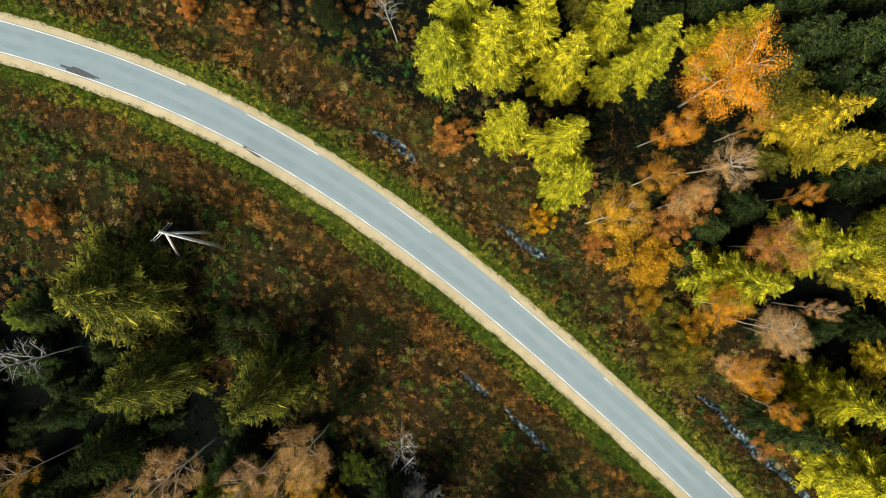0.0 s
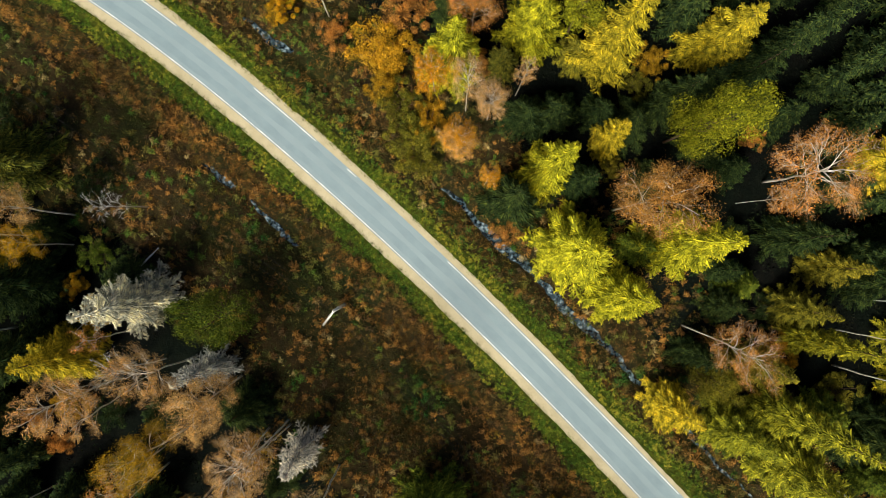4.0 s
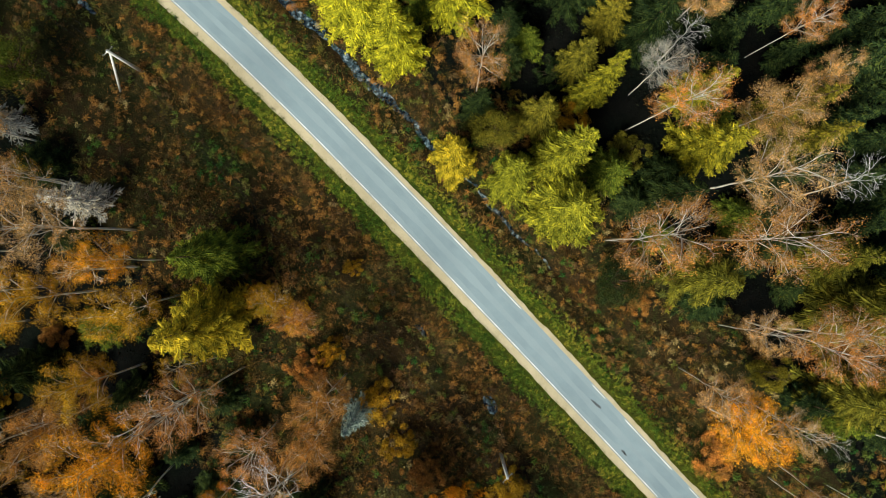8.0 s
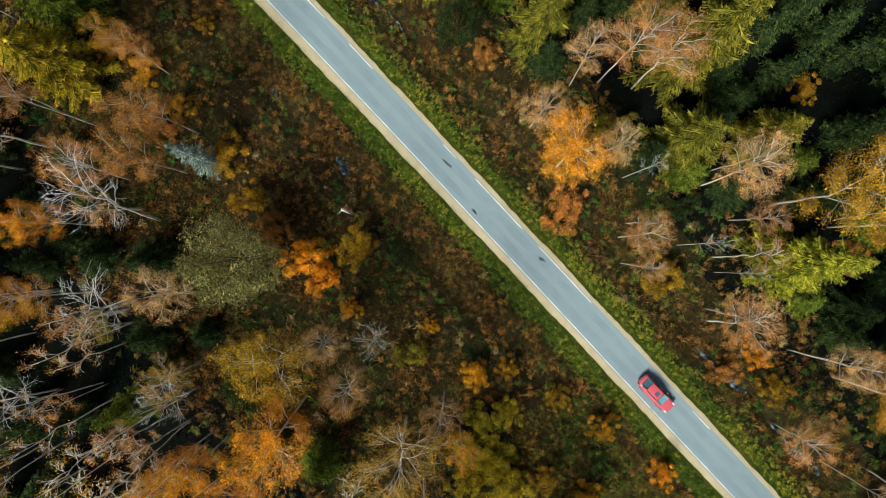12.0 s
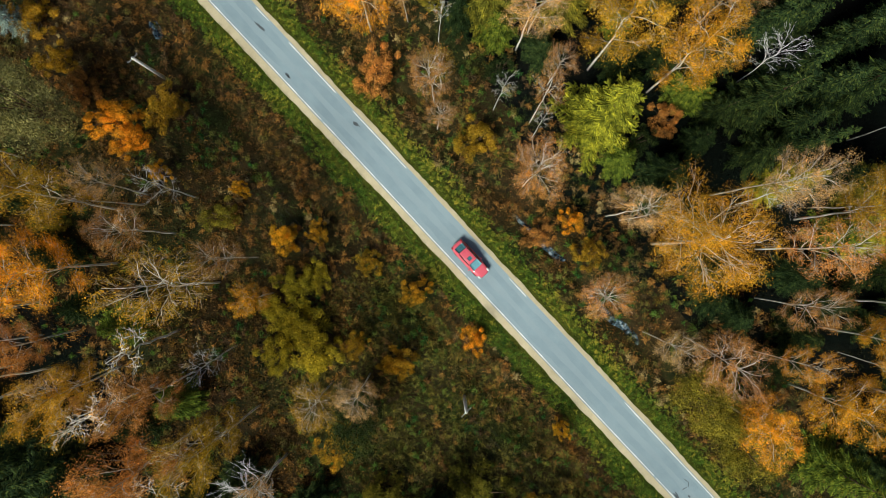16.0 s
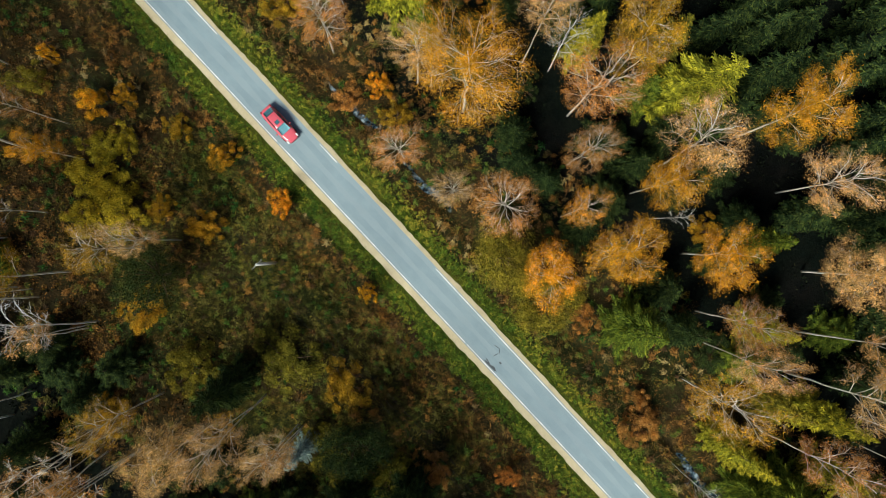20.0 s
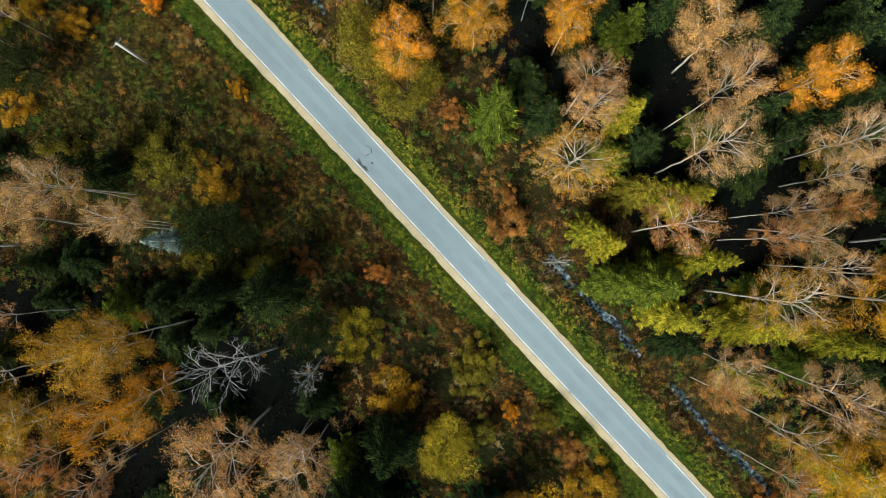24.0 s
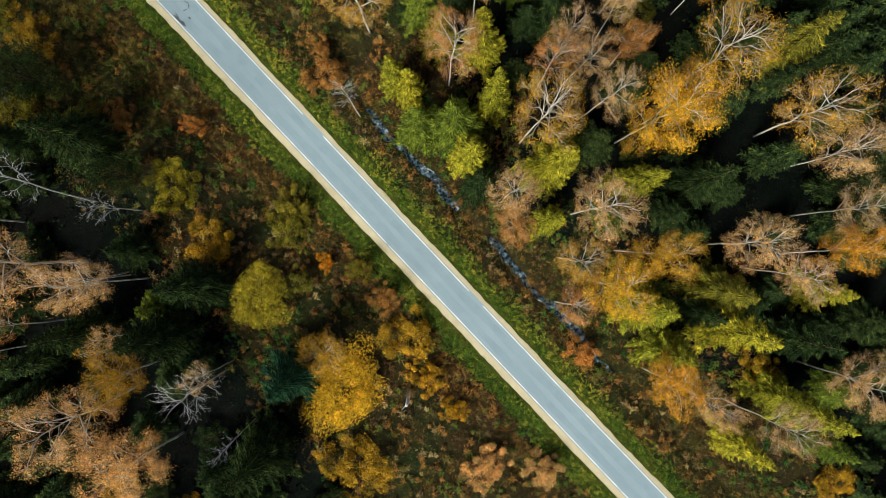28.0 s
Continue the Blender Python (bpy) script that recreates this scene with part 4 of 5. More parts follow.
bare_birch(136.6, -112.2, 17.2, 1.62, "rust")
shrub(119.4, -129.6, 3.3, 1.36, "olive")
bare_birch(142.7, -106.9, 15.2, 1.86, "tan")
bare_birch(139.7, -111.1, 15.2, 1.86, "tan")
bare_birch(135.2, -117.1, 20.4, 2.88, "amber")
spruce(130.9, -121.5, 12.2, 1.91, "dark")
spruce(113.6, -139.0, 15.3, 2.66, "teal")
dead_tree(109.0, -144.4, 13.0, 0.97, "white")
birch(144.2, -109.4, 11.6, 1.72, "rust")
birch(116.6, -137.2, 8.0, 2.11, "amber")
shrub(121.9, -132.5, 3.3, 1.62, "rust")
bare_birch(141.3, -114.6, 15.2, 1.88, "tan")
bare_birch(133.7, -122.6, 16.4, 2.04, "tan")
spruce(137.5, -119.6, 15.1, 2.76, "fern")
spruce(110.8, -146.9, 15.1, 2.76, "dark")
broadleaf(117.7, -141.0, 3.9, 3.86, "gold")
birch(134.0, -125.7, 11.6, 1.63, "rust")
shrub(124.1, -136.3, 3.3, 2.60, "amber")
birch(144.7, -117.1, 22.1, 2.93, "gold")
bare_birch(149.7, -112.3, 19.5, 3.34, "amber")
spruce(137.4, -125.0, 12.2, 1.68, "fern")
birch(147.3, -115.3, 16.5, 2.11, "orange")
bare_birch(140.3, -124.2, 20.8, 2.39, "tan")
shrub(126.0, -140.1, 3.3, 1.95, "amber")
spruce(145.1, -121.4, 15.1, 2.30, "fern")
bare_birch(139.0, -128.5, 15.2, 2.17, "amber")
shrub(119.2, -148.7, 3.3, 3.36, "amber")
spruce(159.6, -109.2, 15.1, 2.76, "olive")
bare_birch(138.7, -132.9, 15.2, 1.66, "rust")
shrub(128.7, -143.3, 3.3, 1.30, "gold")
birch(144.6, -127.8, 22.1, 1.95, "amber")
birch(141.9, -130.7, 19.3, 2.53, "gold")
spruce(151.3, -121.7, 15.1, 2.30, "dark")
bare_birch(158.5, -116.5, 15.2, 3.34, "amber")
shrub(141.2, -138.0, 3.3, 1.62, "rust")
spruce(146.2, -133.4, 15.1, 2.53, "fern")
bare_birch(160.8, -119.8, 15.2, 2.50, "tan")
shrub(131.9, -148.7, 3.3, 2.28, "tan")
bare_birch(153.8, -127.2, 15.2, 2.42, "tan")
spruce(152.7, -131.3, 15.1, 2.53, "olive")
spruce(151.3, -133.4, 12.2, 1.92, "dark")
spruce(148.1, -136.8, 15.1, 2.30, "fern")
bare_birch(157.1, -129.5, 15.2, 2.00, "tan")
bare_birch(162.2, -124.4, 15.2, 2.29, "tan")
birch(147.4, -139.5, 13.3, 2.30, "orange")
shrub(137.5, -149.4, 3.3, 1.90, "tan")
spruce(153.5, -134.7, 17.6, 2.88, "fern")
birch(161.6, -128.1, 16.5, 1.91, "orange")
bare_birch(150.1, -140.6, 15.2, 1.75, "tan")
spruce(162.4, -131.5, 12.2, 2.15, "fern")
spruce(159.6, -135.9, 15.1, 2.30, "dark")
bare_birch(155.2, -142.5, 15.2, 2.09, "tan")
spruce(158.5, -141.1, 12.2, 2.15, "fern")
spruce(155.1, -145.8, 12.2, 2.15, "fern")
bare_birch(162.6, -138.8, 15.2, 2.50, "tan")
spruce(160.5, -142.8, 15.1, 2.30, "fern")


shrub(21.4, 2.3, 4.0, 2.20, "rust")
shrub(24.1, 4.4, 4.0, 2.00, "rust")
birch(25.1, -3.9, 9.0, 1.60, "gold")
shrub(21.9, -9.4, 3.6, 2.40, "olive")
bare_birch(29.6, -6.7, 8.5, 1.50, "tan")
shrub(23.7, -7.8, 3.6, 2.00, "amber")
shrub(30.3, -13.8, 3.0, 1.00, "gold")
shrub(19.4, -4.6, 3.5, 1.80, "amber")
birch(26.4, -10.7, 8.0, 1.50, "tan")
shrub(28.4, -2.5, 4.0, 1.50, "rust")


pale_spruce(83.8, -112.4, 9.0, 1.20, "blue")


def bare_stem(x, y, height, reach, tone):
    stand("bare_birch", x, y, BARE_STEMS, reach, height / 18, tone, f"tall pale leaning birch stem, nearly bare, a few {WORDS[tone]} leaves", "birch tree", "bare birch stems", PALE_BARK)


bare_stem(9.8, -37.3, 18.5, 1.34, "tan")
bare_stem(15.1, -45.2, 16.0, 1.63, "rust")
bare_stem(1.6, -45.3, 18.0, 1.29, "tan")
bare_stem(-1.8, -41.3, 17.0, 1.21, "amber")
bare_stem(1.9, -47.2, 18.0, 1.75, "tan")
bare_stem(7.1, -60.3, 17.0, 1.33, "amber")
bare_stem(4.2, -50.5, 17.0, 1.42, "tan")
bare_stem(62.2, -112.4, 18.0, 1.70, "rust")
bare_stem(64.3, -113.4, 18.0, 1.33, "tan")
bare_stem(68.0, -112.9, 19.0, 1.70, "rust")
bare_stem(66.0, -110.8, 17.0, 1.68, "tan")
bare_stem(29.3, -74.6, 19.3, 1.67, "rust")
bare_stem(29.6, -76.3, 16.3, 1.32, "amber")
bare_stem(28.8, -73.3, 17.6, 1.50, "rust")
bare_stem(26.1, -80.7, 16.9, 1.23, "rust")
bare_stem(33.8, -82.3, 19.0, 1.20, "tan")
bare_stem(33.1, -83.8, 18.2, 1.58, "rust")
bare_stem(34.8, -84.5, 19.9, 1.37, "rust")
bare_stem(35.4, -86.9, 21.2, 1.62, "rust")
bare_stem(37.1, -85.6, 19.6, 1.29, "tan")
bare_stem(32.3, -89.1, 18.5, 1.63, "amber")
bare_stem(22.2, -81.3, 17.0, 1.24, "rust")
bare_stem(21.9, -83.8, 16.6, 1.20, "rust")
bare_stem(23.3, -86.0, 20.5, 1.50, "amber")
bare_stem(28.9, -86.9, 21.5, 1.37, "tan")
bare_stem(28.1, -81.8, 19.6, 1.64, "rust")
bare_stem(24.4, -89.1, 18.8, 1.31, "tan")
bare_stem(34.5, -90.0, 17.6, 1.55, "tan")
bare_stem(21.3, -71.4, 17.3, 1.25, "rust")
bare_stem(19.4, -75.7, 19.2, 1.40, "rust")
bare_stem(39.0, -89.1, 18.3, 1.37, "tan")
bare_stem(30.6, -91.1, 18.2, 1.54, "tan")
bare_stem(18.3, -87.4, 16.7, 1.23, "rust")


# the rest of the forest: young trees and saplings between and behind the tall ones
FILL = random.Random(11)
gaps = []
for i in range(-18, 60):
    for side in (-1, 1):
        for k in range(24):
            u = i * 4.2 + FILL.uniform(-1.6, 1.6)
            d = (min(24.0, float(wood_edge(u))) + 1.5 if side < 0 else 14) + k * 3.7 + FILL.uniform(-1.5, 1.5)
            roll = FILL.random()
            v = (float(left_at(u)) - d) if side < 0 else (float(right_at(u)) + d)
            if not (u < 12 and side > 0 and d < 26) and not (u < -25 and side < 0 and d < 30):
                gaps.append((d - (1 if side > 0 else min(24.0, float(wood_edge(u))) - 13), d, u, v, side, roll))
gaps.sort()
counts = {"spruce": 0, "birch": 0, "shrub": 0}
distant = []
for _, d, u, v, side, roll in gaps:
    x, y, _z = plan(u, v)
    if any((x - a) ** 2 + (y - c) ** 2 < ((0.45 if side > 0 else 0.6) * r + 1.0) ** 2 for a, c, r in PLACED):
        continue
    birchy = (0.5 if side < 0 and 40 < u < 150 else (0.2 if side < 0 else 0.08)) * (1.0 if d > 32 else 0.3)
    if d < 56 and roll < birchy and counts["birch"] < 75 and -45 < u < 225:
        counts["birch"] += 1
        kind_ = (bare_stem if roll < birchy * 0.65 else bare_birch) if side < 0 and 55 < u < 140 else (bare_birch if roll < birchy * 0.6 else birch)
        kind_(x, y, FILL.uniform(13, 18), FILL.uniform(1.7, 2.5), FILL.choice(("tan", "rust", "amber", "orange", "tan")))
    elif d < 45 and roll < birchy + 0.16 and counts["shrub"] < 80:
        counts["shrub"] += 1
        shrub(x, y, FILL.uniform(2.0, 3.6), FILL.uniform(1.2, 2.0), FILL.choice(("dark", "olive", "amber", "rust")))
    elif counts["spruce"] < 200 and -45 < u < 225:
        counts["spruce"] += 1
        # mostly the shade-toned green, which keeps the gaps between crowns dark
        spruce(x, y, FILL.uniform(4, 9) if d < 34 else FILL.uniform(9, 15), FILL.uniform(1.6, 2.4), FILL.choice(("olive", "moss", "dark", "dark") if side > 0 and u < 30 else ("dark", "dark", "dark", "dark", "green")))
    else:
        distant.append((x, y, FILL.uniform(8, 15), FILL.uniform(1.8, 2.8), FILL.uniform(0, math.tau)))
        PLACED.append((x, y, 2.2))

# woods farther off, joined
def model_of(*how):
    me = spruce_shape(*how)[1]
    co = np.zeros(len(me.vertices) * 3, np.float32)
    me.vertices.foreach_get("co", co)
    return co.reshape(-1, 3)


near_model, far_model = model_of(777, 1.0, 3.4, 1.3, 13, 0.5, 1.0, 2.6), model_of(778, 0.8, 3.4, 1.8, 5, 1.5, 1.0, 5.0)
woods = []
for x, y, h, r, a in distant:
    u, v = along(x, y)
    d = float(beside(u, v)[0])
    q = (near_model if d < 52 and -40 < u < 215 else far_model) * (r / 3.3, r / 3.3, h / 17)
    c, s = math.cos(a), math.sin(a)
    woods.append(np.stack([q[:, 0] * c - q[:, 1] * s + x, q[:, 0] * s + q[:, 1] * c + y, q[:, 2] - 0.3], 1))
tagged(new("far_woods", tri_mesh("far_woods", np.concatenate(woods).reshape(-1, 3, 3), LEAVES["dark"])), "dense spruce woods in dark shade-toned green away from the road", "woods", kind="stuff")


def part(name, bm, material, parent, label="", smooth_=False):
    """Links a bmesh as one mesh object under a thing or under a part."""
    me = bpy.data.meshes.new(name)
    bm.to_mesh(me)
    bm.free()
    me.materials.append(material)
    if smooth_:
        me.shade_smooth()
    ob = new(name, me)
    ob.parent = parent
    return tagged(ob, label)


def piece(name, verts, faces, material, parent, label="", smooth_=False):
    me = mesh_of(name, verts, faces, [material], flat=not smooth_)
    ob = new(name, me)
    ob.parent = parent
    return tagged(ob, label)


# ---- the power line beside the road ----
CONCRETE = bark("pole_concrete", (0.78, 0.77, 0.74), (0.52, 0.51, 0.49), 1.1)
STEEL = plain("galvanised_steel", (0.45, 0.46, 0.47), 0.45, 0.8)
CERAMIC = plain("insulator", (0.55, 0.57, 0.58), 0.25)
WIRE = plain("wire", (0.07, 0.066, 0.06), 0.6, 0.3)


def shaft(name, a, b, r0, r1, mat, parent, sides=10, label=""):
    verts, faces = [], []
    a, b = Vector(a), Vector(b)
    tube([a, a.lerp(b, 0.5), b], [r0, (r0 + r1) / 2, r1], sides, verts, faces)
    return piece(name, verts, faces, mat, parent, label, True)


TOPS = []


def pole(x, y, height, struts=(), top=None, arm=0.0):
    """A concrete pole with a short crossarm; struts: feet of the props that lean on it."""
    foot = new("utility_pole")
    u, v = along(x, y)
    g = float(ground_height(u, v))
    foot.location = (x, y, g)
    tip = Vector((0, 0, height)) if top is None else Vector((top[0] - x, top[1] - y, height))
    shaft("shaft", (0, 0, -0.2), tip, 0.17, 0.13, CONCRETE, foot)
    for sx, sy in struts:
        shaft("prop", (sx - x, sy - y, -0.2), tip * 0.93, 0.13, 0.10, CONCRETE, foot)
    ca, sa = math.cos(radians(45)), math.sin(radians(45))
    for j, h in enumerate((0.12, 0.75) if arm else (0.12,)):
        w = 0.95 if arm else 0.55
        at = tip - Vector((0, 0, h))
        bar = shaft("crossarm", at - Vector((ca, sa, 0)) * w, at + Vector((ca, sa, 0)) * w, 0.045, 0.045, STEEL, foot, 6)
        for s in (-1, 1):
            q = at + Vector((ca, sa, 0)) * w * s
            shaft("insulator", q, q + Vector((0, 0, 0.26)), 0.05, 0.035, CERAMIC, bar, 8)
    shaft("insulator", tip - Vector((0, 0, 0.05)), tip + Vector((0, 0, 0.25)), 0.05, 0.035, CERAMIC, foot, 8)
    TOPS.append((Vector((x, y, g)) + tip, 0.95 if arm else 0.55))
    kind = "with two leaning props" if len(struts) > 1 else ("with a leaning prop" if struts else "standing alone")
    return tagged(foot, f"pale concrete power pole {kind} in the brown meadow", "utility pole", "power line poles")


pole(-21.58, 0.22, 14.0, [(-22.63, 1.61), (-25.69, -0.87)], (-22.21, 1.37), 1.0)
pole(15.39, -25.81, 7.6, [(13.22, -27.87)])
pole(51.0, -63.8, 7.7)
pole(80.5, -95.0, 7.4)
pole(124.3, -141.6, 7.4)

for (a, wa), (c, wc) in zip(TOPS[:-1], TOPS[1:]):
    line = tagged(new("power_line"), "three thin sagging wires between two poles", "power line", "power lines")
    for s in (-1, 0, 1):
        off = Vector((S2, S2, 0))
        p, q = a + off * wa * s + Vector((0, 0, 0.22)), c + off * wc * s + Vector((0, 0, 0.22))
        path = [p.lerp(q, i / 16) - Vector((0, 0, 1.0 * (1 - (2 * i / 16 - 1) ** 2))) for i in range(17)]
        verts, faces = [], []
        tube(path, [0.006] * 17, 4, verts, faces)
        piece("wire", verts, faces, WIRE, line)


def fallen_trunk(x0, y0, x1, y1, r):
    """A bare white trunk lying over the low growth, its thick end first."""
    rng = random.Random(31)
    path, n = [], 12
    for i in range(n + 1):
        s = i / n
        x, y = x0 + (x1 - x0) * s + rng.uniform(-0.06, 0.06), y0 + (y1 - y0) * s + rng.uniform(-0.06, 0.06)
        path.append(Vector((x, y, float(ground_height(*along(x, y))) + r + 0.25 + 0.5 * s)))
    foot = new("fallen_trunk")
    foot.location = path[0] - Vector((0, 0, r + 0.25))
    tagged(foot, "bare white birch trunk lying over the dark undergrowth", "fallen trunk", "fallen trunks")
    verts, faces = [], []
    tube([p - foot.location for p in path], [r * (1 - 0.65 * i / n) for i in range(n + 1)], 7, verts, faces)
    piece("trunk", verts, faces, GREY_BARK, foot)
    for i in (6, 8, 9, 11):
        a = rng.uniform(0, math.tau)
        p = path[i] - foot.location
        verts, faces = [], []
        tube([p, p + Vector((math.cos(a), math.sin(a), 0.5)) * rng.uniform(0.25, 0.6)], [r * 0.25, r * 0.1], 4, verts, faces)
        piece("branch_stub", verts, faces, BIRCH_BARK, foot)


fallen_trunk(-2.75, -20.17, -12.50, -30.19, 0.09)


# ---- water in the ditches ----
m, tree, b = blank("ditch_water", 0.10, 0.8)
# the pale blue end of the ramp paints patches of reflected sky
tree.links.new(ramp(tree, [(0.42, (0.010, 0.015, 0.017)), (0.55, (0.05, 0.085, 0.11)), (0.64, (0.30, 0.38, 0.44))], grain(tree, 2.3, 5.0, 0.65)), b.inputs["Base Color"])
bumped(tree, b, grain(tree, 3.0, 3.0), 0.15, 0.02)
WATER = m


WATERS = []


def water(u0, u1, side, seed, wide=0.45):
    WATERS.append((u0, u1, side, wide))
    uu = np.arange(u0, u1, 0.4)
    l = left_at(uu) if side < 0 else right_at(uu)
    mid = l + side * (DITCH[side] + wave(uu, 5, 0.35))
    t = (uu - u0) / (u1 - u0)
    w = wide * np.sqrt(np.clip(1 - (2 * t - 1) ** 4, 0.02, 1)) * (1 + wave(uu, seed, 0.55))
    z = float(np.mean(ground_height(uu, mid))) + 0.17
    me = strip_mesh("water", uu, mid - w, mid + w * (1 + wave(uu, seed + 3, 0.3)), z, z, WATER, 2)
    tagged(new("water", me), "shallow water standing in the roadside ditch, pale sky reflections painted into its colour", "water", kind="structure")


water(-13.4, -7.7, 1, 1, 0.35)
water(1.8, 8.0, 1, 2, 0.35)
water(27.6, 55.9, 1, 3, 0.42)
water(57.0, 72.0, 1, 4, 0.16)
water(116.7, 121.6, 1, 5, 0.35)
water(125.5, 132.9, 1, 6, 0.30)
water(116.9, 122.0, 1, 7, 0.30)
water(165.2, 179.2, 1, 8, 0.42)
water(182.5, 201.4, 1, 9, 0.38)
water(115.0, 120.0, 1, 10, 0.20)
water(9.3, 13.4, -1, 11, 0.28)
water(15.0, 21.4, -1, 12, 0.26)
water(17.0, 22.1, -1, 13, 0.22)
water(76.0, 78.1, -1, 14, 0.40)
water(66.1, 68.1, -1, 15, 0.25)


# ---- the red car on the road ----
RED = plain("red_car_paint", (0.66, 0.11, 0.155), 0.34, 0.0, vary=0.03, coat=1.0)
GLASS_DARK = plain("car_glass", (0.06, 0.15, 0.19), 0.08, vary=0.1, coat=0.6)
# windscreen: its light blue base colour stands for the reflected sky
SCREEN = plain("windscreen_glass", (0.16, 0.36, 0.44), 0.06, vary=0.1, coat=1.0)
SIDE_GLASS = plain("side_glass", (0.012, 0.014, 0.017), 0.12, vary=0.1)
BLACK = plain("black_trim", (0.02, 0.02, 0.022), 0.5)
RUBBER = plain("tyre_rubber", (0.025, 0.025, 0.026), 0.85)
ALLOY = plain("alloy", (0.6, 0.6, 0.62), 0.3, 0.9)
LAMP = plain("lamp_glass", (0.72, 0.74, 0.76), 0.12, coat=1.0)
TAIL = plain("tail_lamp", (0.35, 0.02, 0.02), 0.15, coat=1.0)
PLATE = plain("plate", (0.75, 0.75, 0.75), 0.5)


def loft(sections, per):
    """Verts and faces of a closed skin through rings of equal length."""
    verts = [p for s in sections for p in s]
    faces = []
    for i in range(len(sections) - 1):
        for k in range(per):
            q, w = i * per + k, i * per + (k + 1) % per
            faces.append((q, w, w + per, q + per))
    faces.append(tuple(range(per))[::-1])
    faces.append(tuple((len(sections) - 1) * per + k for k in range(per)))
    return verts, faces


def ring(x, half, low, high, power=3.2, n=28, tuck=0.0):
    pts = []
    for k in range(n):
        a = k / n * math.tau
        c, s = math.cos(a), math.sin(a)
        yy = half * math.copysign(abs(c) ** (2 / power), c)
        zz = (low + high) / 2 + (high - low) / 2 * math.copysign(abs(s) ** (2 / power), s)
        t = (zz - low) / (high - low)
        pts.append((x, yy * (1 - tuck * max(0, t - 0.35)), zz))
    return pts


def build_car(m):
    car = new("car")
    car.matrix_world = m @ Matrix.Diagonal((0.93, 0.86, 0.90, 1.0))
    body = [(-2.27, 0.40, 0.42, 0.80), (-2.23, 0.60, 0.32, 0.90), (-2.12, 0.75, 0.26, 0.97), (-1.9, 0.84, 0.22, 1.0), (-1.5, 0.885, 0.20, 1.0), (-0.8, 0.905, 0.18, 0.97), (0.2, 0.905, 0.18, 0.95),
            (0.9, 0.895, 0.18, 0.94), (1.4, 0.87, 0.20, 0.88), (1.8, 0.81, 0.23, 0.81), (2.02, 0.72, 0.26, 0.75), (2.17, 0.58, 0.30, 0.69), (2.25, 0.40, 0.36, 0.62)]
    v, f = loft([ring(x, h, a, b_, 3.6, 28, 0.10) for x, h, a, b_ in body], 28)
    piece("body", v, f, RED, car, "glossy red bodywork", True)
    roof = [(-1.72, 0.62, 0.96, 1.10), (-1.35, 0.66, 0.92, 1.36), (-0.85, 0.68, 0.92, 1.455), (-0.2, 0.685, 0.92, 1.475), (0.25, 0.67, 0.92, 1.44), (0.65, 0.65, 0.92, 1.24), (1.08, 0.66, 0.90, 0.98)]
    v, f = loft([ring(x, h + 0.06, a, b_, 3.0, 28, 0.16) for x, h, a, b_ in roof], 28)
    piece("cabin", v, f, RED, car, "", True)

    def pane(name, quad, label="", glass=None):
        c = [Vector(p) for p in quad]
        n = (c[1] - c[0]).cross(c[3] - c[0]).normalized()
        if n.z < -0.3:
            n = -n
        rows, grid = 5, []
        for i in range(rows):
            for j in range(rows):
                s, t = i / (rows - 1), j / (rows - 1)
                p = (c[0] * (1 - s) + c[1] * s) * (1 - t) + (c[3] * (1 - s) + c[2] * s) * t
                grid.append(tuple(p + n * (0.035 + 0.03 * (1 - (2 * s - 1) ** 2))))
        low = [tuple(Vector(p) - n * 0.05) for p in grid]
        fs = [(i * rows + j, (i + 1) * rows + j, (i + 1) * rows + j + 1, i * rows + j + 1) for i in range(rows - 1) for j in range(rows - 1)]
        k = rows * rows
        rim = [i * rows for i in range(rows)] + [(rows - 1) * rows + j for j in range(1, rows)] + [i * rows + rows - 1 for i in range(rows - 2, -1, -1)] + [j for j in range(rows - 2, 0, -1)]
        fs += [(rim[i], rim[(i + 1) % len(rim)], rim[(i + 1) % len(rim)] + k, rim[i] + k) for i in range(len(rim))]
        piece(name, grid + low, fs, glass or GLASS_DARK, car, label, True)
    pane("windscreen", [(1.12, -0.64, 0.985), (1.12, 0.64, 0.985), (0.32, 0.56, 1.42), (0.32, -0.56, 1.42)], "pale windscreen with the sky's reflection in its colour", SCREEN)
    pane("rear_window", [(-1.86, 0.56, 1.06), (-1.86, -0.56, 1.06), (-1.22, -0.53, 1.43), (-1.22, 0.53, 1.43)], "tinted rear window")
    pane("sunroof", [(0.06, -0.24, 1.455), (0.06, 0.24, 1.455), (-0.34, 0.24, 1.458), (-0.34, -0.24, 1.458)], "dark glass sunroof")
    for s in (-1, 1):
        pane("side_window", [(0.72, s * 0.70, 1.0), (-0.15, s * 0.715, 1.0), (-0.15, s * 0.63, 1.36), (0.30, s * 0.62, 1.36)], "", SIDE_GLASS)
        pane("side_window", [(-0.22, s * 0.715, 1.0), (-1.15, s * 0.70, 1.0), (-0.98, s * 0.615, 1.34), (-0.22, s * 0.63, 1.36)], "", SIDE_GLASS)
        rail, rf = [], []
        tube([Vector((0.25, s * 0.60, 1.46)), Vector((-0.4, s * 0.61, 1.50)), Vector((-1.15, s * 0.58, 1.44))], [0.035] * 3, 6, rail, rf)
        piece("roof_rail", rail, rf, BLACK, car, "black roof rail", True)
        v, f = loft([ring(x, h, a, b_, 2.6, 14) for x, h, a, b_ in ((0.60, 0.02, 0.97, 1.03), (0.64, 0.10, 0.93, 1.08), (0.72, 0.11, 0.93, 1.08), (0.76, 0.03, 0.96, 1.04))], 14)
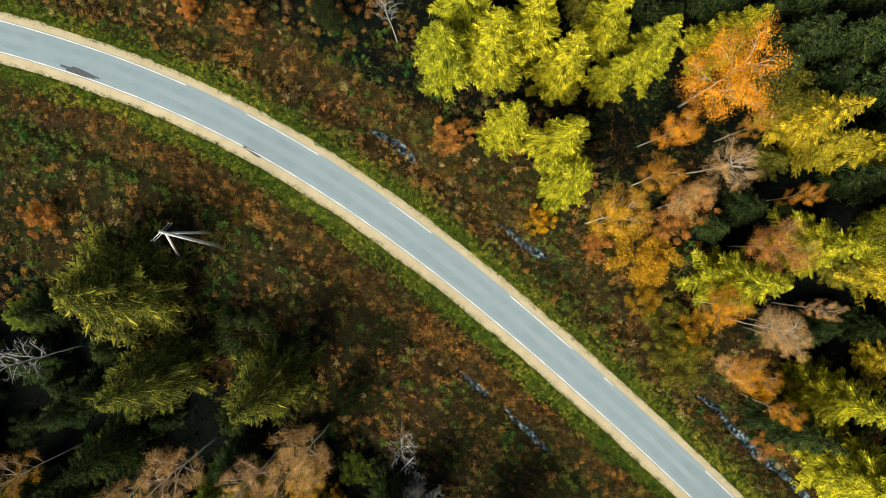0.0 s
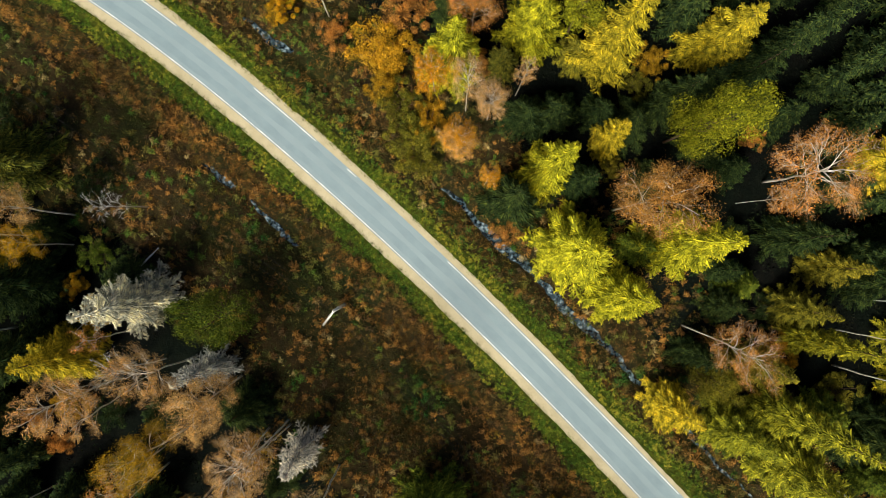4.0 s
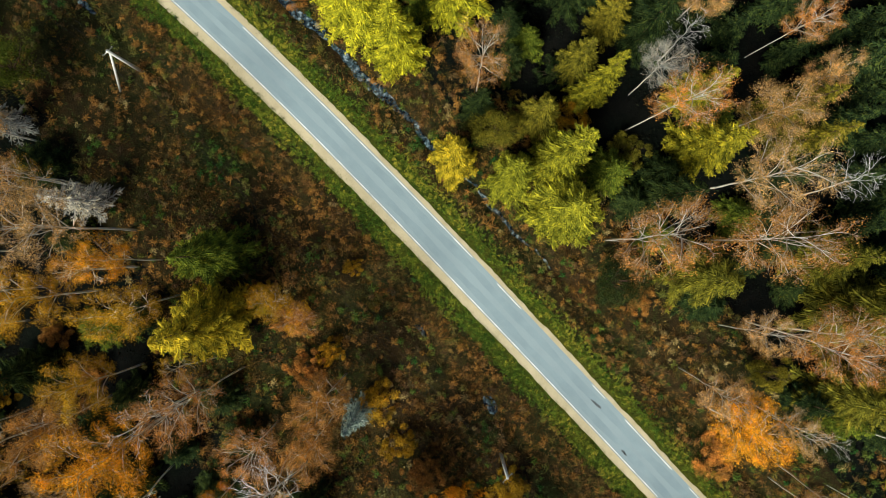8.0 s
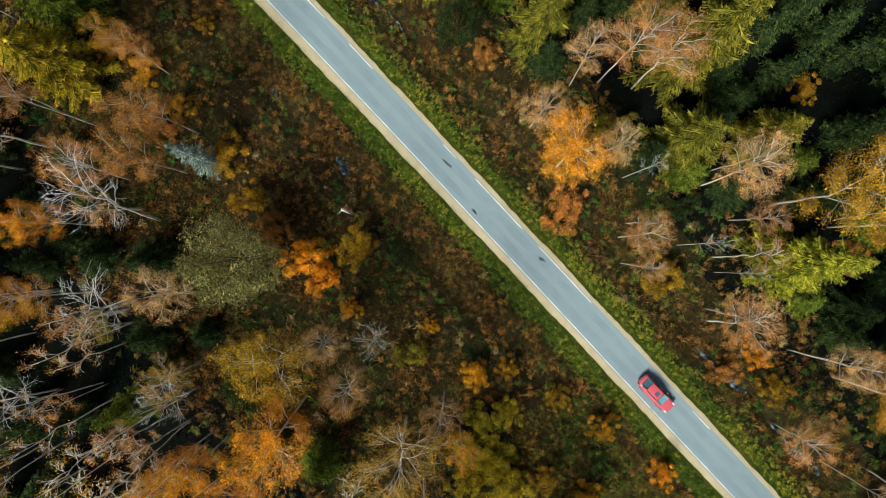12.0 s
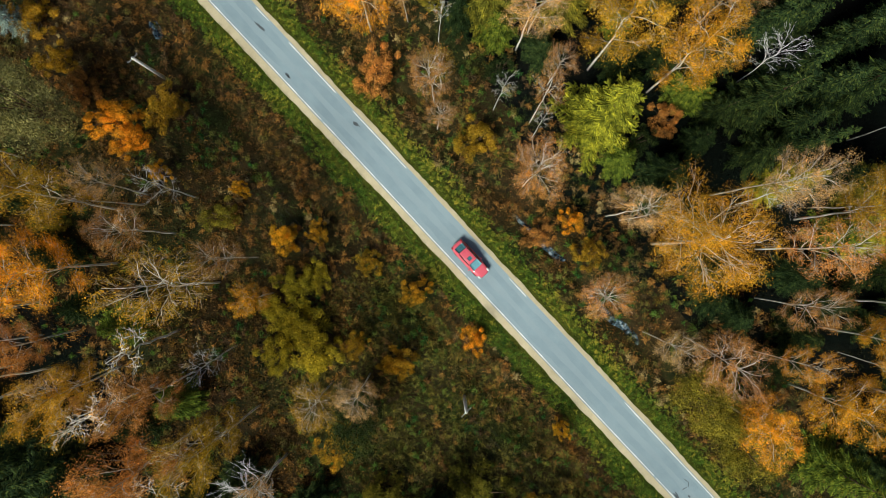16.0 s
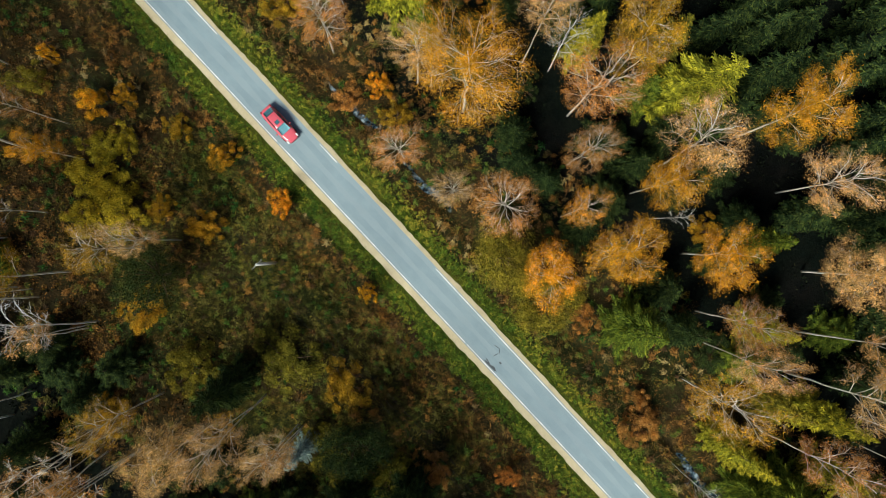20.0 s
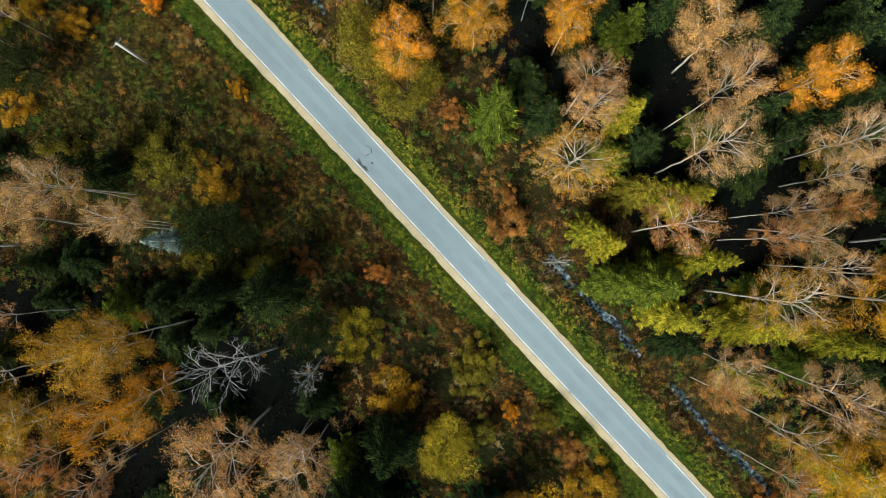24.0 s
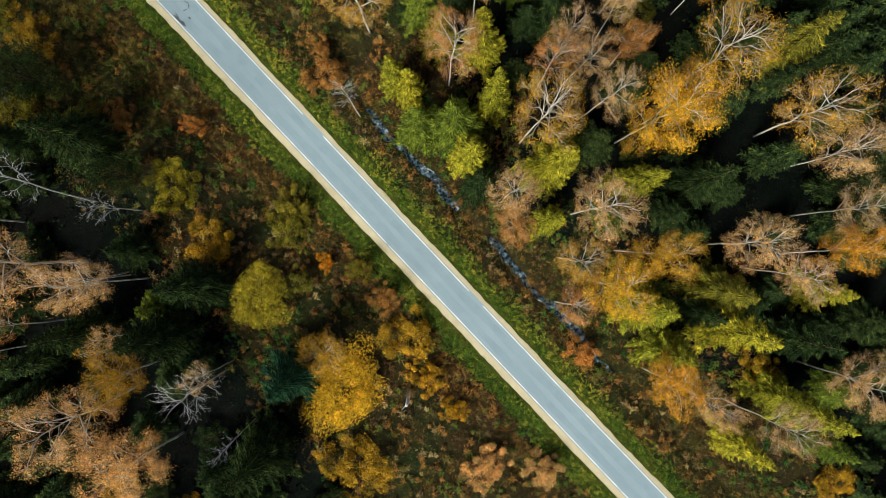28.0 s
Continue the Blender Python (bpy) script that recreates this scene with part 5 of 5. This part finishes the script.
        piece("mirror", [(x, y + s * 0.99, z) for x, y, z in v], f, RED, car, "", True)
        v, f = loft([ring(x, h, a, b_, 2.5, 14) for x, h, a, b_ in ((1.82, 0.10, 0.66, 0.80), (1.98, 0.12, 0.60, 0.775), (2.12, 0.10, 0.58, 0.73), (2.19, 0.05, 0.60, 0.68))], 14)
        piece("headlight", [(x, y + s * (0.665 - 0.12 * max(0, x - 1.95)), z + 0.012) for x, y, z in v], f, LAMP, car, "clear headlight", True)
        v, f = loft([ring(x, h, a, b_, 2.5, 14) for x, h, a, b_ in ((-2.25, 0.08, 0.72, 0.86), (-2.18, 0.12, 0.70, 0.92), (-2.0, 0.10, 0.76, 0.95))], 14)
        piece("tail_light", [(x, y + s * 0.66, z + 0.01) for x, y, z in v], f, TAIL, car, "red tail light", True)
        for wx in (-1.38, 1.36):
            bm = bmesh.new()
            bmesh.ops.create_cone(bm, cap_ends=True, segments=28, radius1=0.325, radius2=0.325, depth=0.21, matrix=pose(wx, s * 0.80, 0.325, 90, 0, 0))
            bmesh.ops.bevel(bm, geom=[e for e in bm.edges if e.calc_length() < 0.1], offset=0.03, segments=2, affect="EDGES")
            wheel = part("wheel", bm, RUBBER, car, "black tyre", True)
            bm = bmesh.new()
            bmesh.ops.create_cone(bm, cap_ends=True, segments=20, radius1=0.215, radius2=0.20, depth=0.235, matrix=pose(wx, s * 0.80, 0.325, 90, 0, 0))
            part("rim", bm, ALLOY, wheel, "silver alloy rim")
    v, f = loft([ring(x, h, a, b_, 4, 14) for x, h, a, b_ in ((2.14, 0.52, 0.40, 0.52), (2.265, 0.40, 0.41, 0.51))], 14)
    piece("grille", v, f, BLACK, car, "black front grille")
    v, f = loft([ring(x, h, a, b_, 6, 14) for x, h, a, b_ in ((-2.26, 0.26, 0.58, 0.70), (-2.285, 0.26, 0.58, 0.70))], 14)
    piece("number_plate", v, f, PLATE, car)
    bm = bmesh.new()
    bmesh.ops.create_cone(bm, cap_ends=True, segments=8, radius1=0.012, radius2=0.004, depth=0.3, matrix=pose(-1.0, 0, 1.55, 0, -35, 0))
    part("aerial", bm, BLACK, car)
    return tagged(car, "red family estate car with dark sunroof on the narrow road", "car")


build_car(pose(81.06, -81.56, 0.01, 0, 0, -47.0))


# ---- low growth: too much to count ----
def ramp_leaf(name, stops, other, scale, edges=(0.37, 0.53)):
    """Low growth in two mixtures that change place over some metres."""
    m, tree, b = blank(name, 0.85, 0.05)
    geo = tree.nodes.new("ShaderNodeNewGeometry")
    own = tree.nodes.new("ShaderNodeMath")
    own.operation, own.inputs[1].default_value = "MULTIPLY", 0.38
    tree.links.new(geo.outputs["Random Per Island"], own.inputs[0])
    pick = tree.nodes.new("ShaderNodeMath")
    pick.operation = "MULTIPLY_ADD"
    clump = ramp(tree, [(0.36, (0, 0, 0)), (0.64, (1, 1, 1))], grain(tree, 2.1, 2.0, 0.5))
    tree.links.new(clump, pick.inputs[0])
    pick.inputs[1].default_value = 0.62
    tree.links.new(own.outputs[0], pick.inputs[2])
    one = ramp(tree, stops, pick.outputs[0])
    two = ramp(tree, other, pick.outputs[0])
    fac = ramp(tree, [(edges[0], (0, 0, 0)), (edges[1], (1, 1, 1))], grain(tree, scale, 5.0, 0.65))
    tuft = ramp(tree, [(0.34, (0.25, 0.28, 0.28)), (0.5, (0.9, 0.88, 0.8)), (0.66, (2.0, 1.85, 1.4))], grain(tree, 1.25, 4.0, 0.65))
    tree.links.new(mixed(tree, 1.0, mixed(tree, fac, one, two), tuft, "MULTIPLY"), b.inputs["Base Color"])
    return m


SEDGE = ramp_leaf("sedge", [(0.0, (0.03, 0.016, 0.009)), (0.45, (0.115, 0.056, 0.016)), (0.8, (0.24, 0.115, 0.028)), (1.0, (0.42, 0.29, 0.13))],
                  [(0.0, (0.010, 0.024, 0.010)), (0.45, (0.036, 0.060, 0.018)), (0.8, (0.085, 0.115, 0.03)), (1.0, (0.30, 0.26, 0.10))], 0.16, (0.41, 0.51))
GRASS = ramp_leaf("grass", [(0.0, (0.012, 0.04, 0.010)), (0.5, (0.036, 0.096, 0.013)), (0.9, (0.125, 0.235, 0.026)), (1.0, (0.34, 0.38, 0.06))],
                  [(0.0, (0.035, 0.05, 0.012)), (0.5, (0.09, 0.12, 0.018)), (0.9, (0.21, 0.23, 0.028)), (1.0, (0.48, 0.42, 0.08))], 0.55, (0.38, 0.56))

R = np.random.RandomState(3)


def tufts(name, u, v, blades, tall, spread, width, mat, label, category, flow=False):
    """Blades that fan out from each place."""
    n = len(u)
    foot = np.stack([(u + v) * S2, (v - u) * S2, ground_height(u, v)], 1)
    k = n * blades
    a = R.uniform(0, math.tau, k)
    if flow:     # dry grass lies matted, its direction turning slowly from place to place
        lie = 2.2 * np.sin(u * 0.31 + 1.3 * np.sin(v * 0.47)) + 1.9 * np.cos(v * 0.53 + 1.1 * np.sin(u * 0.39)) + R.normal(0, 0.35, n)
        a = np.repeat(lie, blades) + R.normal(0, 0.55, k)
    f = np.repeat(foot, blades, 0) + np.stack([np.cos(a), np.sin(a), 0 * a], 1) * R.uniform(0, 0.12, (k, 1))
    ln, up = R.uniform(*spread, k), R.uniform(*tall, k)
    tip = f + np.stack([np.cos(a) * ln, np.sin(a) * ln, up], 1)
    w = np.stack([-np.sin(a), np.cos(a), 0 * a], 1) * R.uniform(*width, (k, 1))
    mid = f * 0.5 + tip * 0.5 + np.stack([0 * a, 0 * a, up * 0.25], 1)
    ob = new(name, tri_mesh(name, np.stack([mid - w, mid + w, tip], 1) if blades > 3 else np.stack([f - w, f + w, tip], 1), mat))
    return tagged(ob, label, category, kind="stuff")


def scatter(n, near, far, side=None, lo=-70, hi=235, thin_out=True):
    u = R.uniform(lo, hi, n)
    s = R.choice([-1.0, 1.0], n) if side is None else np.full(n, float(side))
    slope = (left_at(u + 1) - left_at(u - 1)) / 2
    k = np.sqrt(1 + slope * slope)
    d = near + (far - near) * R.uniform(0, 1, n)
    d = d + wave(u, 3.0, 0.45) * np.clip((d - 1.6) / 1.0, 0, 1) * (d < 5)
    keep = np.ones(n, bool)
    for u0, u1, sd, wide in WATERS:
        keep &= ~((s == sd) & (u > u0) & (u < u1) & (np.abs(d - DITCH[sd] - wave(u, 5, 0.35)) < wide * R.uniform(0.45, 1.4, n)))
    if thin_out:     # the meadow's growth ends unevenly where the woods begin
        keep &= (s > 0) | (d < wood_edge(u) + R.normal(0, 1.2, n))
    return u[keep], np.where(s < 0, left_at(u) - d * k, right_at(u) + d * k)[keep]


u1, v1 = scatter(16000, 0.90, 2.7, -1)
u2, v2 = scatter(13000, 0.68, 2.2, 1)
tufts("verge_grass", np.concatenate([u1, u2]), np.concatenate([v1, v2]), 4, (0.05, 0.2), (0.08, 0.26), (0.012, 0.035), GRASS, "green grass with fallen yellow leaves on the road verge", "grass")
ua, va = scatter(40000, 2.7, 25.0, -1)
ub, vb = scatter(22000, 2.5, 13.5, 1)
uc, vc = scatter(7000, 15.0, 26.0, 1, -70, 15)
u1, v1 = np.concatenate([ua, ub, uc]), np.concatenate([va, vb, vc])
tufts("brown_sedge", u1, v1, 6, (0.12, 0.55), (0.25, 0.7), (0.007, 0.021), SEDGE, "tangled rust-brown sedge and dry grass on the wet meadow", "undergrowth", True)

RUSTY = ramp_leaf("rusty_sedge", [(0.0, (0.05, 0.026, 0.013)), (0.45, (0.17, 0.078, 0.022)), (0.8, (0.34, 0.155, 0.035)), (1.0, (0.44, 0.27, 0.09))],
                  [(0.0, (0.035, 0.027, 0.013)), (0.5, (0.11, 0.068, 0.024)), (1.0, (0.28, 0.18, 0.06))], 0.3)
ua, va = scatter(24000, 2.9, 6.6, -1)
ub, vb = scatter(17000, 2.2, 8.5, 1)
u1, v1 = np.concatenate([ua, ub]), np.concatenate([va, vb])
keep = np.sin(u1 * 0.21) + np.sin(u1 * 0.083 + 2) + R.normal(0, 0.7, len(u1)) > np.where((v1 > right_at(u1)) | (left_at(u1) - v1 < 4.6), -2.5, -0.6)
tufts("rusty_sedge", u1[keep], v1[keep], 6, (0.2, 0.75), (0.2, 0.55), (0.008, 0.024), RUSTY, "orange-brown dry sedge along the ditch", "undergrowth", True)

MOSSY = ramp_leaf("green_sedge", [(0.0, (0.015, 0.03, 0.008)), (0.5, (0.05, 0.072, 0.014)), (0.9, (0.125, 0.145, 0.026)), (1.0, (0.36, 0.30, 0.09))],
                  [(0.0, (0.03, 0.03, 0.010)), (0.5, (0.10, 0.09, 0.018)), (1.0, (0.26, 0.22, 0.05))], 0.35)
ua, va = scatter(15000, 4.5, 21.0, -1, 108, 152)
tufts("green_sedge", ua, va, 6, (0.2, 0.6), (0.2, 0.6), (0.008, 0.024), MOSSY, "mossy green sedge and grass tufts on the wet meadow", "undergrowth", True)

# heaps of brushwood and bramble, herbs on the verge, and forest floor growth with shade in its colour
SHADED_FERN = ramp_leaf("forest_floor_growth", [(0.0, (0.005, 0.010, 0.007)), (0.6, (0.010, 0.020, 0.010)), (1.0, (0.025, 0.04, 0.014))],
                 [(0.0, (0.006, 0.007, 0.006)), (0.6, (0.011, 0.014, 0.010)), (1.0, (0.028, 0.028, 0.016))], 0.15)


def heaps(name, u, v, per, size, leaf_size, mat, label):
    n = len(u)
    foot = np.stack([(u + v) * S2, (v - u) * S2, ground_height(u, v)], 1)
    rad = R.uniform(*size, n) * R.uniform(0.7, 1.2, n)
    d = R.normal(0, 1, (n, per, 3))
    d /= np.linalg.norm(d, axis=2)[:, :, None]
    d[:, :, 2] = np.abs(d[:, :, 2])
    p = foot[:, None, :] + d * (rad[:, None] * R.uniform(0.6, 1.1, (n, per)))[:, :, None] * (1, 1, 0.85)
    pts = p.reshape(-1, 1, 3) + R.normal(0, 1, (n * per, 3, 3)) * R.uniform(*leaf_size, (n * per, 1, 1))
    tagged(new(name, tri_mesh(name, pts, mat)), label, "undergrowth", kind="stuff")


ua, va = scatter(4500, 0.95, 2.7, -1)
ub, vb = scatter(3200, 0.75, 2.2, 1)
heaps("verge_herbs", np.concatenate([ua, ub]), np.concatenate([va, vb]), 22, (0.08, 0.26), (0.025, 0.05), GRASS, "clumps of green herbs on the road verge")


def tussock_mat(name, stops):
    """Each tussock takes its colour from its own tone, its blades differ a little."""
    m, tree, b = blank(name, 0.8, 0.06)
    att = tree.nodes.new("ShaderNodeAttribute")
    att.attribute_name = "tone"
    geo = tree.nodes.new("ShaderNodeNewGeometry")
    col = ramp(tree, stops, att.outputs["Fac"])
    own = ramp(tree, [(0.0, (0.65, 0.67, 0.65)), (0.7, (1.28, 1.32, 1.2)), (1.0, (1.9, 1.85, 1.55))], geo.outputs["Random Per Island"])
    tree.links.new(mixed(tree, 1.0, col, own, "MULTIPLY"), b.inputs["Base Color"])
    return m


def tussocks(name, u, v, blades, tall, spread, width, tone, mat, label):
    """Domes of arching blades, each dome one plant."""
    n = len(u)
    k = n * blades
    foot = np.stack([(u + v) * S2, (v - u) * S2, ground_height(u, v)], 1)
    size = R.uniform(0.55, 1.0, n) ** 1.5
    a = R.uniform(0, math.tau, k)
    out = np.stack([np.cos(a), np.sin(a), 0 * a], 1)
    s = np.repeat(size, blades)
    ln = s * R.uniform(0.35, 1.0, k) * R.uniform(*spread, k)
    up = np.repeat(R.uniform(*tall, n) * size, blades) * R.uniform(0.65, 1.1, k)
    f = np.repeat(foot, blades, 0) + out * (ln * R.uniform(0.0, 0.75, k))[:, None] + R.normal(0, 0.05, (k, 3))
    f[:, 2] += up * R.uniform(0.6, 1.0, k)
    b = a + R.normal(0, 0.8, k)
    tip = f + np.stack([np.cos(b), np.sin(b), 0 * b], 1) * (ln * R.uniform(0.3, 0.6, k))[:, None]
    tip[:, 2] += up * R.uniform(-0.6, 0.25, k)
    w = np.stack([-np.sin(b), np.cos(b), 0 * b], 1) * R.uniform(*width, k)[:, None]
    me = tri_mesh(name, np.stack([f - w, tip, f + w], 1), mat)
    me.attributes.new("tone", "FLOAT", "POINT").data.foreach_set("value", np.repeat(tone, blades * 3).astype(np.float32))
    tagged(new(name, me), label, "undergrowth", kind="stuff")


def patchy(u, v, seed):
    """A slow wander from 0 to 1 over the meadow, with tussocks that differ from their neighbours."""
    w = np.sin(u * 0.27 + seed + 1.5 * np.sin(v * 0.21)) + np.sin(v * 0.43 + 1.7 * seed + 1.2 * np.sin(u * 0.17)) + 0.7 * np.sin(u * 0.83 + v * 0.61 + seed)
    return np.clip(0.5 + w * 0.13 + R.normal(0, 0.23, len(u)), 0, 1)


MEADOW_MIX = tussock_mat("meadow_tussock", [(0.0, (0.024, 0.075, 0.017)), (0.2, (0.075, 0.13, 0.022)), (0.34, (0.14, 0.125, 0.032)), (0.48, (0.055, 0.035, 0.022)), (0.58, (0.22, 0.11, 0.034)),
                                            (0.72, (0.32, 0.155, 0.038)), (0.84, (0.085, 0.048, 0.026)), (1.0, (0.36, 0.27, 0.12))])
ua, va = scatter(11500, 2.9, 36.0, -1)
ub, vb = scatter(5000, 2.5, 16.0, 1)
u1, v1 = np.concatenate([ua, ub]), np.concatenate([va, vb])
rim = np.exp(-((left_at(u1) - v1 - 4.8) / 1.5) ** 2) * (u1 < 100)
green = np.exp(-((left_at(u1) - v1 - 7.8) / 1.3) ** 2) * ((u1 > -40) & (u1 < -13))     # a strip of fresh grass along the old ditch
mix = np.clip((patchy(u1, v1, 1.0) * (1 - 0.6 * rim) + 0.40 * rim) * (1 - 0.8 * green), 0, 1)
mix = np.where((u1 > 108) & (u1 < 152) & (left_at(u1) - v1 > 5), mix * 0.72, mix)     # the greener part of the meadow
tussocks("tussocks", u1, v1, 58, (0.35, 1.15), (0.45, 0.90), (0.018, 0.052), mix, MEADOW_MIX, "rust, brown and green tussocks of sedge and bramble on the wet meadow")
VERGE_MIX = tussock_mat("verge_clump", [(0.0, (0.022, 0.052, 0.010)), (0.45, (0.075, 0.125, 0.016)), (0.75, (0.18, 0.19, 0.022)), (1.0, (0.36, 0.30, 0.04))])
ua, va = scatter(6500, 1.2, 3.0, -1)
ub, vb = scatter(6500, 0.9, 2.9, 1)
u1, v1 = np.concatenate([ua, ub]), np.concatenate([va, vb])
tussocks("verge_clumps", u1, v1, 22, (0.12, 0.42), (0.25, 0.48), (0.018, 0.046), patchy(u1, v1, 4.0), VERGE_MIX, "leafy green clumps of grass and weeds along the verge")
ua, va = scatter(2200, 9.0, 33.0, -1, 35, 145)
keep = (ua < 132) & (np.sin(ua * 0.35 + 0.5 * va) + R.normal(0, 0.6, len(ua)) > -0.5) & ~((ua > 112) & (left_at(ua) - va < 20))
heaps("tall_brush", ua[keep], va[keep], 150, (0.6, 1.6), (0.034, 0.07), RUSTY, "waist-high thickets of rust-brown brushwood on the meadow")
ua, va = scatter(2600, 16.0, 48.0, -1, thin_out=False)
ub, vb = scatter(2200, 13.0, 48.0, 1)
heaps("forest_undergrowth", np.concatenate([ua, ub]), np.concatenate([va, vb]), 22, (0.5, 1.5), (0.06, 0.14), SHADED_FERN, "ferns and saplings on the forest floor, deep shade in their colour")


# knee-high bushes, each patch of its own colour
m, tree, b = blank("low_bush", 0.8, 0.05)
geo = tree.nodes.new("ShaderNodeNewGeometry")
kinds = ramp(tree, [(0.30, (0.03, 0.075, 0.018)), (0.40, (0.10, 0.11, 0.015)), (0.48, (0.30, 0.20, 0.025)), (0.56, (0.26, 0.11, 0.025)), (0.64, (0.36, 0.23, 0.08)), (0.74, (0.07, 0.10, 0.02))], grain(tree, 0.45, 2.0, 0.5))
tree.links.new(mixed(tree, 1.0, kinds, ramp(tree, [(0.0, (0.4, 0.4, 0.4)), (1.0, (1.4, 1.4, 1.3))], geo.outputs["Random Per Island"]), "MULTIPLY"), b.inputs["Base Color"])
ua, va = scatter(1500, 3.6, 27.0, -1)
ub, vb = scatter(1000, 3.4, 17.0, 1)
heaps("low_bushes", np.concatenate([ua, ub]), np.concatenate([va, vb]), 130, (0.3, 0.9), (0.024, 0.05), m, "knee-high bushes in rust, amber and green on the meadow")
